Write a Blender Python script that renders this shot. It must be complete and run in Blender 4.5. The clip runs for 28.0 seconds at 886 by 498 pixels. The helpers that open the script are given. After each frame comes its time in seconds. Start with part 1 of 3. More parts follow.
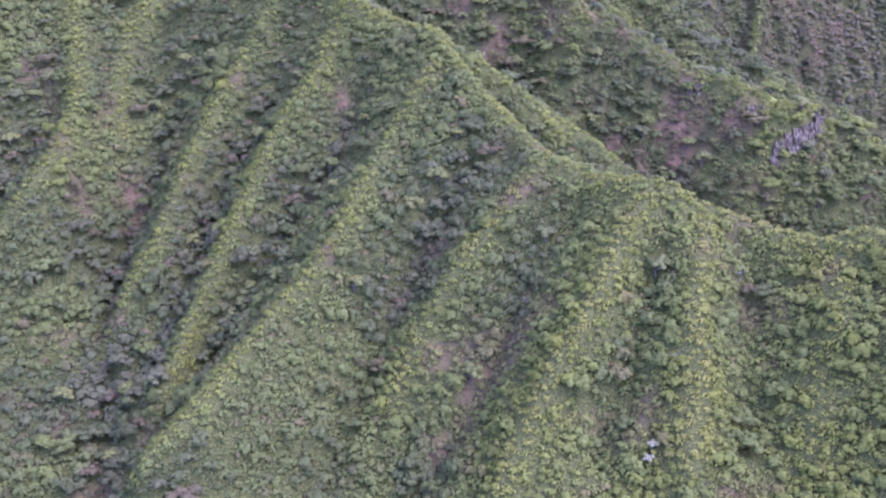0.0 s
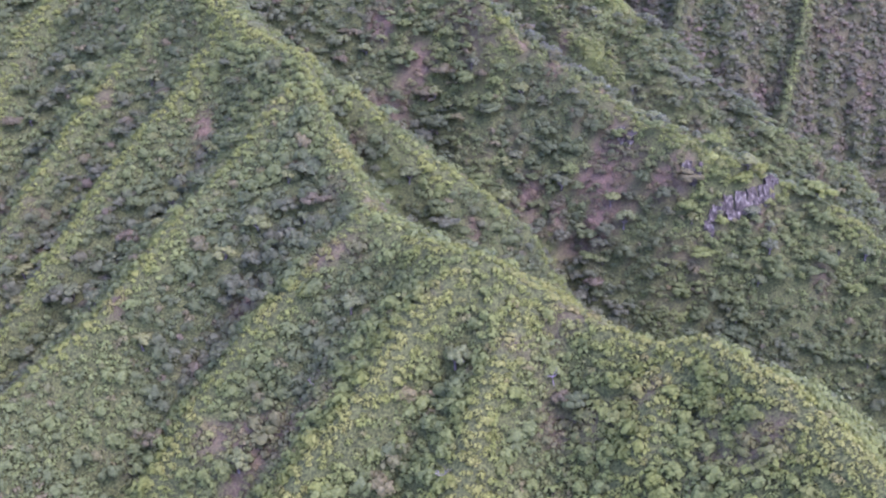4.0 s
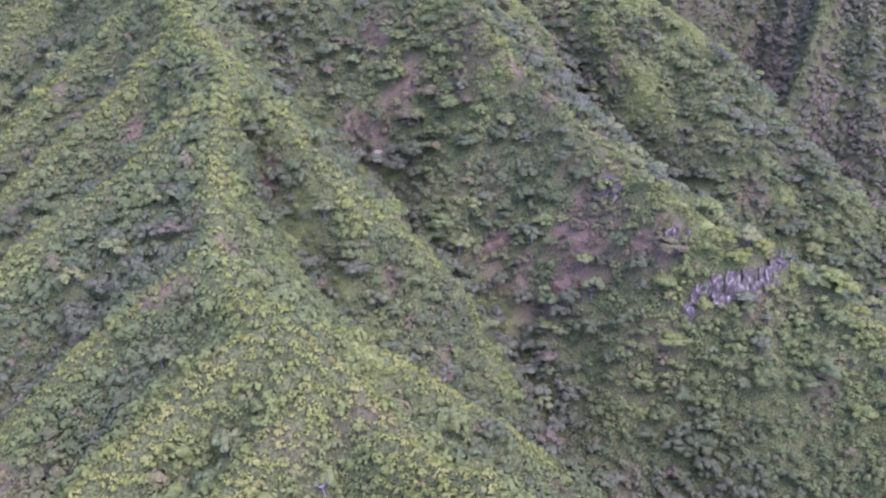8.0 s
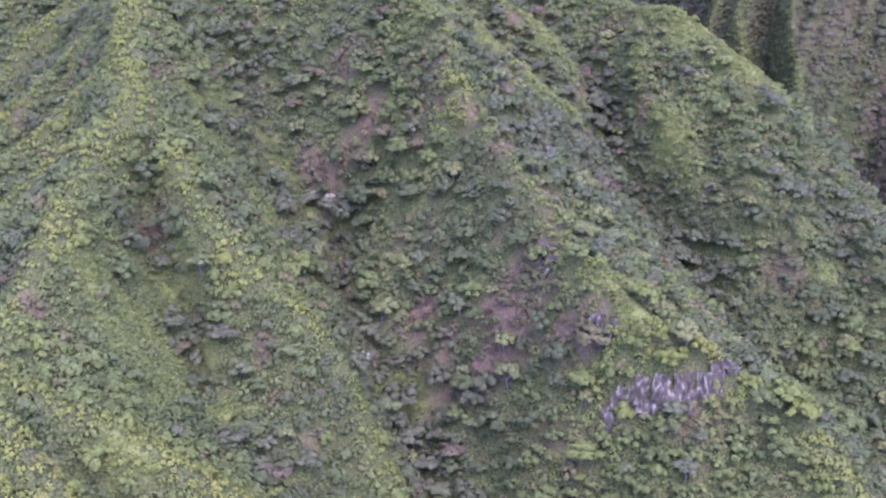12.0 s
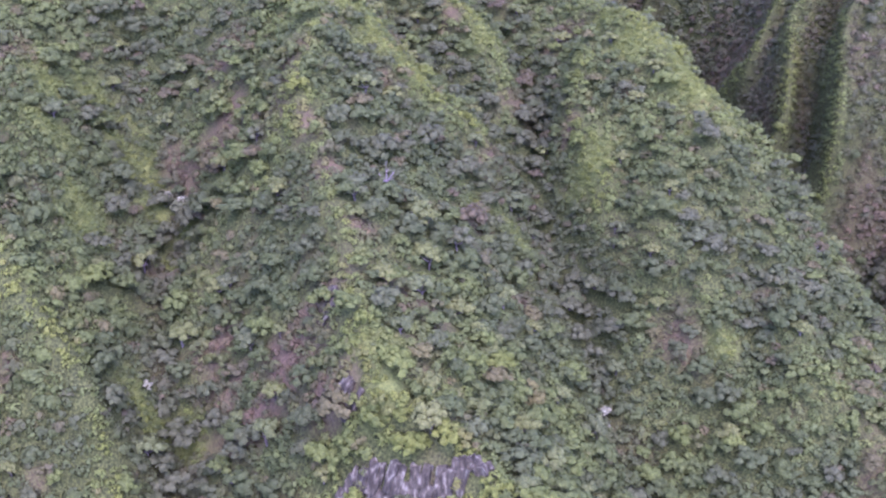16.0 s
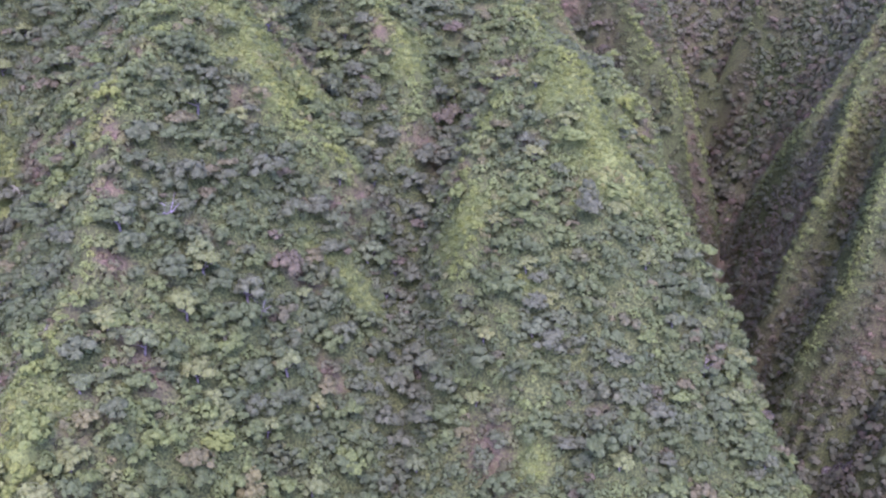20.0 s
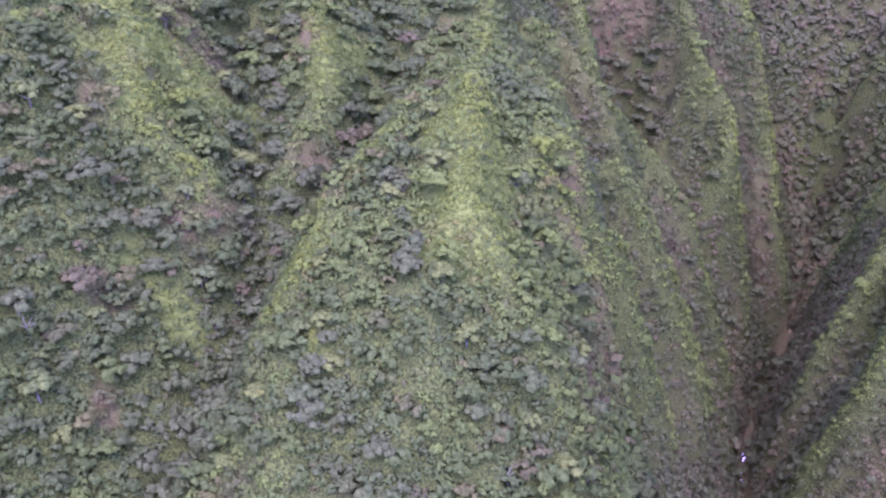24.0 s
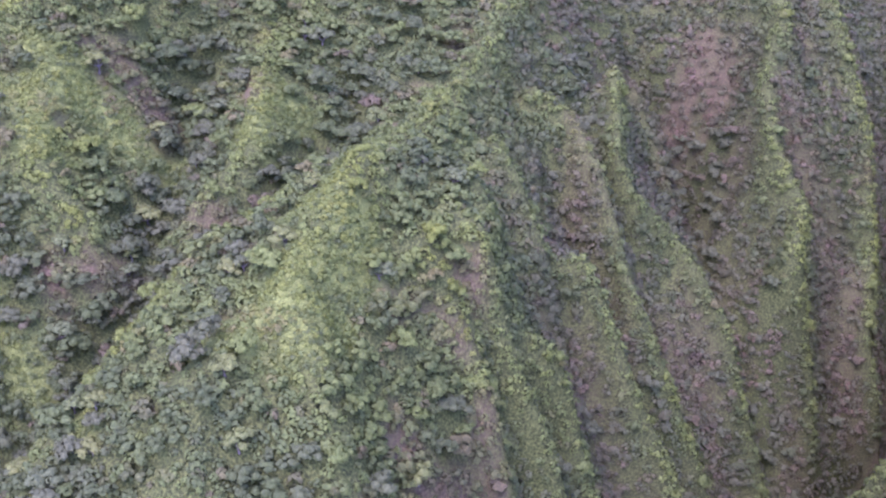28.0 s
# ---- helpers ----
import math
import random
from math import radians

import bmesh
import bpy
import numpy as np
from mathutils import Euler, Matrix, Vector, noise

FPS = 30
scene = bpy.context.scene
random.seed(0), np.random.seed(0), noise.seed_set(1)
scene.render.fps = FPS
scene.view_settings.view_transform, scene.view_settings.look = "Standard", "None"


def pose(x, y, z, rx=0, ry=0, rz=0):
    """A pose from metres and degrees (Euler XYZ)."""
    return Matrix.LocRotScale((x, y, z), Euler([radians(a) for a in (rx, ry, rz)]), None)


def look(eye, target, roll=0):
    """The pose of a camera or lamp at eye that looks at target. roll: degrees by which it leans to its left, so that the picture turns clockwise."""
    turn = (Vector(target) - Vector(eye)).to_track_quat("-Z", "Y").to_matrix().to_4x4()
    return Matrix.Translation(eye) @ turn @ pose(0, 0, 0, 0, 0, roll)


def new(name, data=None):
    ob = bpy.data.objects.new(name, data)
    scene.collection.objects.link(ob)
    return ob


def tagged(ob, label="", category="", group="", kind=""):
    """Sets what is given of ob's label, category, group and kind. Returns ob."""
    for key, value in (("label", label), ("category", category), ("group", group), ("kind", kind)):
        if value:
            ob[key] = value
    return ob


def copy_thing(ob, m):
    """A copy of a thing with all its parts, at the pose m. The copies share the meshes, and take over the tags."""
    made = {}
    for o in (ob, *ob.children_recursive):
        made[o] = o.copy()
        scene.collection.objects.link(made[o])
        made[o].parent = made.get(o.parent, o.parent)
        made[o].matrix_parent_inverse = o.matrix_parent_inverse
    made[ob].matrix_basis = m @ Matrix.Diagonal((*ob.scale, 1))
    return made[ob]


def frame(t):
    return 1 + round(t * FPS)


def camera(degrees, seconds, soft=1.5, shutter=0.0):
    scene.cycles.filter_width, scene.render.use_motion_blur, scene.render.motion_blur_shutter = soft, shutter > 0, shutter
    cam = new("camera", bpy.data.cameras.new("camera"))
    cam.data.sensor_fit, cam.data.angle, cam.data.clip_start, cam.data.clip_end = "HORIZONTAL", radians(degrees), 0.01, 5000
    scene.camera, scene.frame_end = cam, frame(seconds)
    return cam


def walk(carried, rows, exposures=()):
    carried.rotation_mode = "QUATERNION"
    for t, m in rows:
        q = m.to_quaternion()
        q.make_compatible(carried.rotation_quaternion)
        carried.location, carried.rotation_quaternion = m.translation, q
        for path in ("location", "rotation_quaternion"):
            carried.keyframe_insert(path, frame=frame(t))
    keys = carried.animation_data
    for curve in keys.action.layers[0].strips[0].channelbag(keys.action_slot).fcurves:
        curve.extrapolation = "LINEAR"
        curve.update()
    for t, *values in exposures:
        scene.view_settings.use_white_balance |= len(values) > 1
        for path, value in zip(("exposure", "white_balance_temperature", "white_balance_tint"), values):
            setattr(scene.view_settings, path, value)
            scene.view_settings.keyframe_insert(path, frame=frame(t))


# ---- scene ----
cam = camera(46.3, 28.0, soft=2.25)
METRES, EYE, TILT, LEAN, TURN = 700.0, 330.0, -27.0, -1.0, 0.0
ROWS = [
    (0.0, 0.0, 0.0, 0.0, 0.0, 0.0, 0.0),
    (0.5, 0.0161, 0.0084, 0.0034, 1.25, 1.3, -0.31),
    (1.0, 0.0323, 0.0174, 0.0069, 2.7, 2.81, -0.98),
    (1.5, 0.0482, 0.0264, 0.0104, 3.83, 3.47, -1.91),
    (2.0, 0.0638, 0.0356, 0.014, 4.74, 3.17, -2.68),
    (2.5, 0.0794, 0.0452, 0.0177, 5.69, 2.63, -2.84),
    (3.0, 0.0945, 0.0547, 0.0216, 6.23, 1.93, -3.16),
    (3.5, 0.1096, 0.0645, 0.0255, 6.08, 0.57, -3.75),
    (5.5, 0.167, 0.1074, 0.0424, 12.82, -0.58, -7.02),
    (6.0, 0.1807, 0.1187, 0.047, 14.52, -0.76, -8.13),
    (6.5, 0.194, 0.1304, 0.0519, 15.72, -1.56, -8.97),
    (7.0, 0.2069, 0.1422, 0.0566, 16.58, -1.99, -9.5),
    (7.5, 0.2195, 0.1543, 0.0617, 17.58, -1.9, -10.14),
    (8.0, 0.2315, 0.1668, 0.0668, 19.33, -1.49, -11.09),
    (8.5, 0.2435, 0.1795, 0.0721, 21.6, -1.76, -12.17),
    (9.0, 0.2548, 0.1922, 0.0778, 23.43, -2.9, -12.88),
    (9.5, 0.2658, 0.2052, 0.0835, 24.65, -3.05, -12.87),
    (10.0, 0.2764, 0.2184, 0.0894, 25.93, -2.0, -12.61),
    (10.5, 0.2868, 0.2317, 0.0953, 27.41, -2.06, -12.71),
    (11.0, 0.2968, 0.2453, 0.1013, 29.08, -2.97, -13.59),
    (11.5, 0.3066, 0.2592, 0.1074, 31.13, -3.38, -14.28),
    (12.0, 0.3159, 0.2731, 0.1137, 32.94, -3.86, -14.4),
    (12.5, 0.3248, 0.2871, 0.12, 34.3, -4.13, -14.15),
    (14.5, 0.357, 0.3444, 0.1469, 41.32, -6.93, -17.68),
    (15.0, 0.3646, 0.3602, 0.1546, 42.75, -8.19, -17.61),
    (15.5, 0.3714, 0.375, 0.1622, 43.38, -8.93, -17.91),
    (16.0, 0.3778, 0.3902, 0.1695, 43.76, -8.77, -18.81),
    (16.5, 0.3837, 0.4057, 0.1766, 45.63, -7.76, -19.32),
    (17.0, 0.3891, 0.4214, 0.1839, 48.02, -7.21, -19.5),
    (17.5, 0.3943, 0.4371, 0.1913, 49.71, -8.27, -20.37),
    (18.0, 0.399, 0.4528, 0.1988, 51.0, -9.29, -21.18),
    (18.5, 0.4032, 0.4683, 0.2059, 52.39, -9.79, -21.57),
    (19.0, 0.4069, 0.4839, 0.2133, 54.15, -10.82, -22.31),
    (19.5, 0.4102, 0.4993, 0.221, 55.53, -12.34, -23.67),
    (20.0, 0.4131, 0.5148, 0.2285, 56.96, -13.68, -25.1),
    (20.5, 0.4157, 0.5304, 0.2363, 59.12, -14.64, -26.05),
    (22.5, 0.4207, 0.5945, 0.2702, 68.26, -19.58, -27.26),
    (23.0, 0.4206, 0.6099, 0.2783, 70.22, -20.46, -27.82),
    (23.5, 0.42, 0.6253, 0.2861, 71.82, -21.48, -28.36),
    (24.0, 0.4189, 0.6409, 0.2936, 73.69, -21.85, -28.73),
    (24.5, 0.4173, 0.656, 0.3013, 76.21, -22.03, -29.09),
    (25.0, 0.4153, 0.6712, 0.3086, 79.21, -22.75, -29.3),
    (25.5, 0.4126, 0.6862, 0.3162, 82.37, -23.83, -29.27),
    (26.0, 0.4096, 0.7012, 0.3234, 85.69, -25.81, -29.79),
    (26.5, 0.406, 0.716, 0.3304, 87.56, -26.15, -29.75),
    (27.0, 0.4019, 0.7304, 0.3374, 89.05, -26.5, -29.23),
    (27.5, 0.3976, 0.7437, 0.3438, 90.65, -27.4, -28.74),
    (28.0, 0.3927, 0.7578, 0.3505, 92.03, -27.92, -28.45),
]
EXPOSURE = 1.6
walk(cam, [(t, pose(0, 0, EYE, TILT, LEAN, TURN) @ pose(METRES * x, METRES * y, METRES * z, 90 + pitch, roll, yaw)) for t, x, y, z, yaw, pitch, roll in ROWS],
     [(t, EXPOSURE + e, 5040, 110) for t, e in ((0.0, 1.52), (12.0, 1.46), (20.0, 1.5), (28.0, 1.56))])

# ---------------- light ----------------
world = bpy.data.worlds.new("hazy_sky")
scene.world = world
world.use_nodes = True
wn = world.node_tree.nodes
sky = wn.new("ShaderNodeTexSky")
sky.sky_type, sky.sun_disc = "NISHITA", False
SUN_HEIGHT, SUN_TURN = radians(65), radians(116)
sky.sun_elevation, sky.sun_rotation = SUN_HEIGHT, SUN_TURN
sky.air_density, sky.dust_density, sky.ozone_density = 1.3, 1.0, 1.0
world.node_tree.links.new(sky.outputs[0], wn["Background"].inputs[0])
wn["Background"].inputs[1].default_value = 0.15
sun_data = bpy.data.lights.new("sun", "SUN")
sun_data.energy, sun_data.angle, sun_data.color = 1.2, radians(48), (1.0, 0.93, 0.78)
sun = new("sun", sun_data)
sun_way = Vector((math.sin(SUN_TURN) * math.cos(SUN_HEIGHT), math.cos(SUN_TURN) * math.cos(SUN_HEIGHT), math.sin(SUN_HEIGHT)))
sun.matrix_world = look(sun_way * 900, (0, 0, 0))

# ---------------- the lie of the land ----------------
# Crest lines of the ridges and their spurs: x, y, height.
CRESTS = dict(
    near_ridge=[(-85, 470, 262), (-58, 425, 246), (-34, 396, 235), (-14, 384, 229), (-2, 376, 230), (7, 356, 225), (17, 337, 217), (29, 317, 210), (43, 299, 206),
                (58, 287, 208), (68, 283, 210), (84, 282, 202), (94, 272, 201), (110, 264, 200), (120, 260, 206), (131, 240, 210), (150, 215, 205), (175, 180, 195), (210, 120, 180)],
    west_spur=[(-3, 354, 223), (-14, 337, 206), (-24, 311, 196), (-30, 297, 187), (-40, 284, 176), (-50, 273, 168), (-57, 258, 164), (-62, 245, 161), (-80, 225, 150)],
    second_spur=[(-38, 393, 226), (-45, 378, 214), (-57, 362, 200), (-63, 347, 190), (-70, 323, 175), (-77, 308, 161), (-81, 290, 149), (-85, 270, 142)],
    third_spur=[(-70, 405, 224), (-78, 388, 208), (-85, 380, 200), (-92, 358, 185), (-99, 332, 165), (-108, 320, 152), (-112, 305, 145)],
    fourth_spur=[(-115, 450, 232), (-129, 428, 214), (-128, 405, 197), (-124, 385, 183)],
    fifth_spur=[(-160, 455, 235), (-145, 408, 212), (-141, 381, 194), (-140, 361, 189), (-150, 340, 176), (-160, 320, 160)],
    face_spur_a=[(33, 304, 208), (20, 293, 193), (8, 283, 182), (-3, 271, 167), (-12, 258, 149)],
    face_spur_b=[(62, 278, 207), (52, 266, 197), (46, 253, 188), (40, 244, 182), (35, 241, 177), (30, 235, 168), (25, 227, 160), (18, 215, 150)],
    face_spur_c=[(80, 274, 200), (76, 261, 196), (72, 248, 189), (71, 238, 183), (70, 228, 172), (66, 212, 160)],
    face_spur_d=[(118, 256, 203), (111, 255, 197), (107, 238, 190), (103, 233, 179), (100, 215, 165)],
    north_shoulder=[(61, 291, 207), (72, 301, 198), (80, 305, 192), (86, 308, 188), (95, 317, 177), (104, 326, 166), (113, 334, 153)],
    back_spur=[(17, 371, 219), (31, 364, 209), (44, 364, 199), (55, 365, 194), (67, 368, 184), (76, 367, 178), (83, 366, 165), (92, 362, 155)],
    middle_ridge=[(-45, 520, 272), (-10, 490, 256), (17, 471, 244), (43, 457, 235), (53, 443, 229), (62, 438, 222), (75, 435, 217), (85, 428, 212), (96, 426, 207), (107, 417, 201),
                  (125, 405, 200), (141, 401, 194), (148, 404, 191), (160, 405, 185), (172, 407, 182), (184, 401, 178), (200, 392, 168), (225, 380, 150)],
    middle_spur=[(31, 485, 234), (40, 484, 229), (57, 484, 217), (66, 498, 203)],
    inner_spur=[(-5, 530, 232), (21, 531, 225), (35, 533, 218), (45, 529, 210), (52, 522, 205), (60, 516, 198)],
    gorge_ridge=[(-120, 600, 262), (-60, 600, 240), (-14, 592, 226), (8, 583, 223), (28, 578, 222), (39, 573, 222), (54, 566, 222), (64, 562, 225), (71, 562, 226), (88, 556, 219),
                 (101, 552, 214), (110, 548, 208), (124, 536, 203), (136, 538, 193), (143, 532, 186), (160, 520, 177), (172, 505, 171), (199, 504, 158), (220, 515, 148)],
    gorge_shoulder=[(112, 526, 203), (117, 515, 194), (125, 508, 188), (141, 505, 183), (152, 503, 169)],
    south_edge=[(62, 550, 217), (71, 535, 209), (78, 526, 205), (86, 521, 199), (99, 515, 194), (107, 506, 185)],
    gorge_nose=[(106, 556, 210), (123, 562, 195), (131, 566, 189), (140, 568, 175), (154, 567, 160), (165, 569, 149), (185, 572, 125)],
    flute_a=[(71, 589, 210), (77, 591, 200), (85, 599, 177), (88, 606, 160), (92, 615, 130)],
    flute_f=[(78, 577, 209), (84, 584, 197), (91, 591, 182), (96, 595, 166), (102, 600, 143)],
    flute_b=[(58, 588, 214), (73, 600, 188), (70, 610, 166), (74, 615, 148), (79, 628, 112)],
    flute_c=[(30, 592, 212), (42, 605, 194), (42, 616, 182), (46, 623, 169), (52, 629, 155), (54, 638, 136), (58, 650, 108)],
    flute_d=[(-8, 604, 210), (-6, 615, 203), (4, 622, 193), (26, 632, 165), (31, 639, 150), (36, 651, 124), (42, 664, 90)],
    flute_e=[(-40, 632, 206), (-14, 630, 190), (-6, 636, 178), (-10, 648, 165), (-3, 658, 154), (4, 668, 137), (8, 674, 115), (16, 686, 80)],
    gorge_wall_a=[(-110, 680, 235), (-77, 692, 218), (-62, 684, 200), (-45, 686, 182), (-33, 696, 165), (-18, 691, 158), (-16, 699, 126), (-9, 705, 94)],
    gorge_wall_b=[(-120, 712, 232), (-95, 717, 210), (-76, 728, 177), (-50, 730, 138), (-32, 727, 113), (-20, 738, 75)],
    far_rib_a=[(80, 680, 94), (86, 687, 124), (82, 695, 152), (62, 722, 177), (50, 745, 196), (60, 800, 230)],
    far_rib_b=[(51, 694, 110), (51, 709, 147), (40, 725, 165), (29, 740, 177), (32, 752, 192), (20, 790, 220)],
    far_rib_c=[(-22, 748, 90), (0, 742, 136), (14, 735, 152), (10, 762, 180), (0, 795, 205)],
    far_rib_d=[(-107, 793, 136), (-90, 815, 170), (-70, 840, 215)],
    far_rib_e=[(130, 668, 90), (140, 690, 125), (145, 715, 160), (150, 750, 205)],
    far_rib_f=[(205, 660, 85), (215, 690, 120), (222, 715, 150), (230, 760, 205)],
    far_crest=[(-150, 850, 230), (-60, 860, 240), (0, 840, 235), (60, 815, 234), (140, 800, 238), (250, 800, 240), (380, 800, 235)],
)
# Stream and gully lines between them.
STREAMS = dict(
    west_gully_a=[(-30, 372, 212), (-36, 352, 196), (-48, 335, 183), (-54, 325, 173), (-65, 311, 160), (-73, 295, 147), (-80, 275, 139), (-88, 250, 130)],
    west_gully_b=[(-62, 387, 207), (-76, 364, 185), (-82, 349, 170), (-86, 325, 159), (-90, 303, 146), (-97, 285, 138)],
    west_stream=[(-105, 405, 197), (-110, 371, 173), (-115, 356, 156), (-119, 335, 148), (-112, 300, 138), (-110, 290, 134), (-105, 270, 127), (-98, 235, 116), (-70, 180, 100)],
    west_gully_c=[(-150, 392, 192), (-165, 362, 170), (-168, 300, 140)],
    face_gully_a=[(12, 318, 206), (-1, 305, 193), (-6, 295, 180), (-15, 280, 165), (-22, 266, 153), (-28, 250, 142), (-32, 235, 134)],
    face_gully_b=[(44, 289, 201), (32, 282, 193), (25, 270, 179), (18, 256, 164), (6, 243, 149), (-4, 230, 139)],
    face_gully_c=[(62, 265, 194), (57, 251, 187), (52, 238, 171), (45, 225, 159)],
    face_gully_d=[(92, 262, 194), (88, 247, 183), (86, 241, 178), (84, 225, 165)],
    shoulder_gully=[(75, 291, 198), (82, 294, 192), (89, 295, 186), (102, 303, 176), (112, 308, 167), (126, 316, 150)],
    back_gully=[(12, 364, 212), (19, 357, 203), (34, 353, 189), (49, 344, 181), (64, 338, 174), (80, 340, 164), (92, 347, 153), (102, 356, 145)],
    main_stream=[(-30, 440, 222), (-12, 424, 208), (4, 423, 197), (16, 423, 193), (24, 420, 187), (35, 410, 181), (46, 399, 180), (62, 393, 175), (72, 387, 165), (78, 384, 158), (98, 375, 152),
                 (108, 367, 142), (116, 363, 140), (140, 358, 134), (165, 358, 128), (210, 345, 112), (270, 320, 95)],
    ridge_gully=[(3, 512, 226), (22, 510, 217), (38, 512, 210), (52, 510, 204), (62, 511, 197), (74, 510, 188), (84, 507, 181), (95, 500, 177), (107, 495, 172), (120, 487, 168), (134, 476, 159),
                 (152, 465, 153), (172, 452, 147), (205, 445, 137), (260, 430, 110)],
    inner_gully=[(3, 553, 225), (17, 556, 218), (30, 547, 213), (45, 541, 208), (60, 531, 200), (70, 520, 193)],
    flute_gully_a=[(66, 595, 200), (78, 603, 170), (82, 612, 148), (86, 622, 118)],
    flute_gully_f=[(82, 592, 190), (89, 599, 166), (94, 606, 140)],
    flute_gully_b=[(36, 604, 196), (52, 615, 174), (58, 624, 152), (66, 640, 112)],
    flute_gully_c=[(8, 610, 198), (25, 624, 172), (38, 630, 157), (44, 641, 138), (48, 655, 104)],
    flute_gully_d=[(-16, 620, 194), (0, 632, 178), (12, 642, 156), (25, 648, 136), (30, 661, 108), (30, 676, 78)],
    flute_gully_e=[(-95, 645, 203), (-80, 660, 184), (-61, 666, 162), (-40, 668, 155), (-18, 674, 145), (0, 682, 112), (8, 695, 78)],
    river=[(-110, 805, 105), (-62, 766, 82), (-25, 743, 66), (2, 712, 61), (46, 684, 60), (110, 650, 52), (200, 620, 46), (330, 590, 38)],
    far_gully=[(66, 704, 118), (56, 726, 158), (45, 760, 190)],
    far_gully_b=[(108, 672, 82), (112, 700, 120), (110, 740, 170)],
)
# Heights well outside, where slopes run out of sight.
OUTER = [(-260, 600, 310), (-260, 470, 290), (-260, 350, 215), (-260, 250, 150), (-120, 150, 92), (0, 150, 96), (100, 130, 120), (260, 60, 120), (330, 200, 95), (345, 400, 85),
         (350, 520, 70), (-200, 720, 270), (-220, 850, 270), (400, 700, 120), (300, 690, 110), (-40, 190, 112), (40, 180, 122), (-180, 560, 290), (-170, 500, 270)]


def along(line, step=5.0):
    out = []
    for a, b in zip(line[:-1], line[1:]):
        n = max(1, int(round(math.dist(a, b) / step)))
        out += [tuple(a[k] + (b[k] - a[k]) * i / n for k in range(3)) for i in range(n)]
    return out + [line[-1]]


KNOTS = np.array([p for table in (CRESTS, STREAMS) for line in table.values() for p in along(line)] + OUTER, float)


def solved(knots, smooth):
    d = np.hypot(knots[:, None, 0] - knots[None, :, 0], knots[:, None, 1] - knots[None, :, 1])
    n = len(knots)
    k = np.zeros((n + 1, n + 1))
    k[:n, :n] = -d + smooth * np.eye(n)
    k[:n, n] = k[n, :n] = 1
    return np.linalg.solve(k, np.r_[knots[:, 2], 0])


WEIGHTS = solved(KNOTS, 0.8)


def lattice(ix, iy, seed):
    h = np.sin(ix * 127.1 + iy * 311.7 + seed * 74.7) * 43758.5453
    return h - np.floor(h)


def ripple(x, y, size, seed):
    """Smooth value noise from -1 to 1."""
    u, v = x / size, y / size
    iu, iv = np.floor(u), np.floor(v)
    fu, fv = u - iu, v - iv
    fu, fv = fu * fu * (3 - 2 * fu), fv * fv * (3 - 2 * fv)
    a, b = lattice(iu, iv, seed), lattice(iu + 1, iv, seed)
    c, d = lattice(iu, iv + 1, seed), lattice(iu + 1, iv + 1, seed)
    return 2 * ((a * (1 - fu) + b * fu) * (1 - fv) + (c * (1 - fu) + d * fu) * fv) - 1


def lie(x, y):
    """Height of the land without its small relief."""
    x, y = np.ravel(x).astype(float), np.ravel(y).astype(float)
    out = np.empty(len(x))
    for i in range(0, len(x), 20000):
        d = np.hypot(x[i:i + 20000, None] - KNOTS[None, :, 0], y[i:i + 20000, None] - KNOTS[None, :, 1])
        out[i:i + 20000] = -d @ WEIGHTS[:-1] + WEIGHTS[-1]
    return out


CANOPY = 2.2          # the crowns stand this much above the soil
CREST_KNOTS = np.array([p for line in CRESTS.values() for p in along(line, 4.0)])
STREAM_KNOTS = np.array([p for line in STREAMS.values() for p in along(line, 4.0)])


def nearest(x, y, knots):
    out = np.empty(len(x))
    for i in range(0, len(x), 20000):
        out[i:i + 20000] = np.hypot(x[i:i + 20000, None] - knots[None, :, 0], y[i:i + 20000, None] - knots[None, :, 1]).min(1)
    return out


CREST_RUNS = [along(line, 1.6) for line in CRESTS.values()]
CREST_FINE = np.array([p for run in CREST_RUNS for p in run])
CREST_LENGTH = np.concatenate([np.arange(len(run)) * 1.6 + 900.0 * k for k, run in enumerate(CREST_RUNS)])


def crest_run(x, y):
    """How far along its crest line the nearest point of a crest lies."""
    out = np.empty(len(x))
    for i in range(0, len(x), 10000):
        d = (x[i:i + 10000, None] - CREST_FINE[None, :, 0]) ** 2 + (y[i:i + 10000, None] - CREST_FINE[None, :, 1]) ** 2
        out[i:i + 10000] = CREST_LENGTH[d.argmin(1)]
    return out


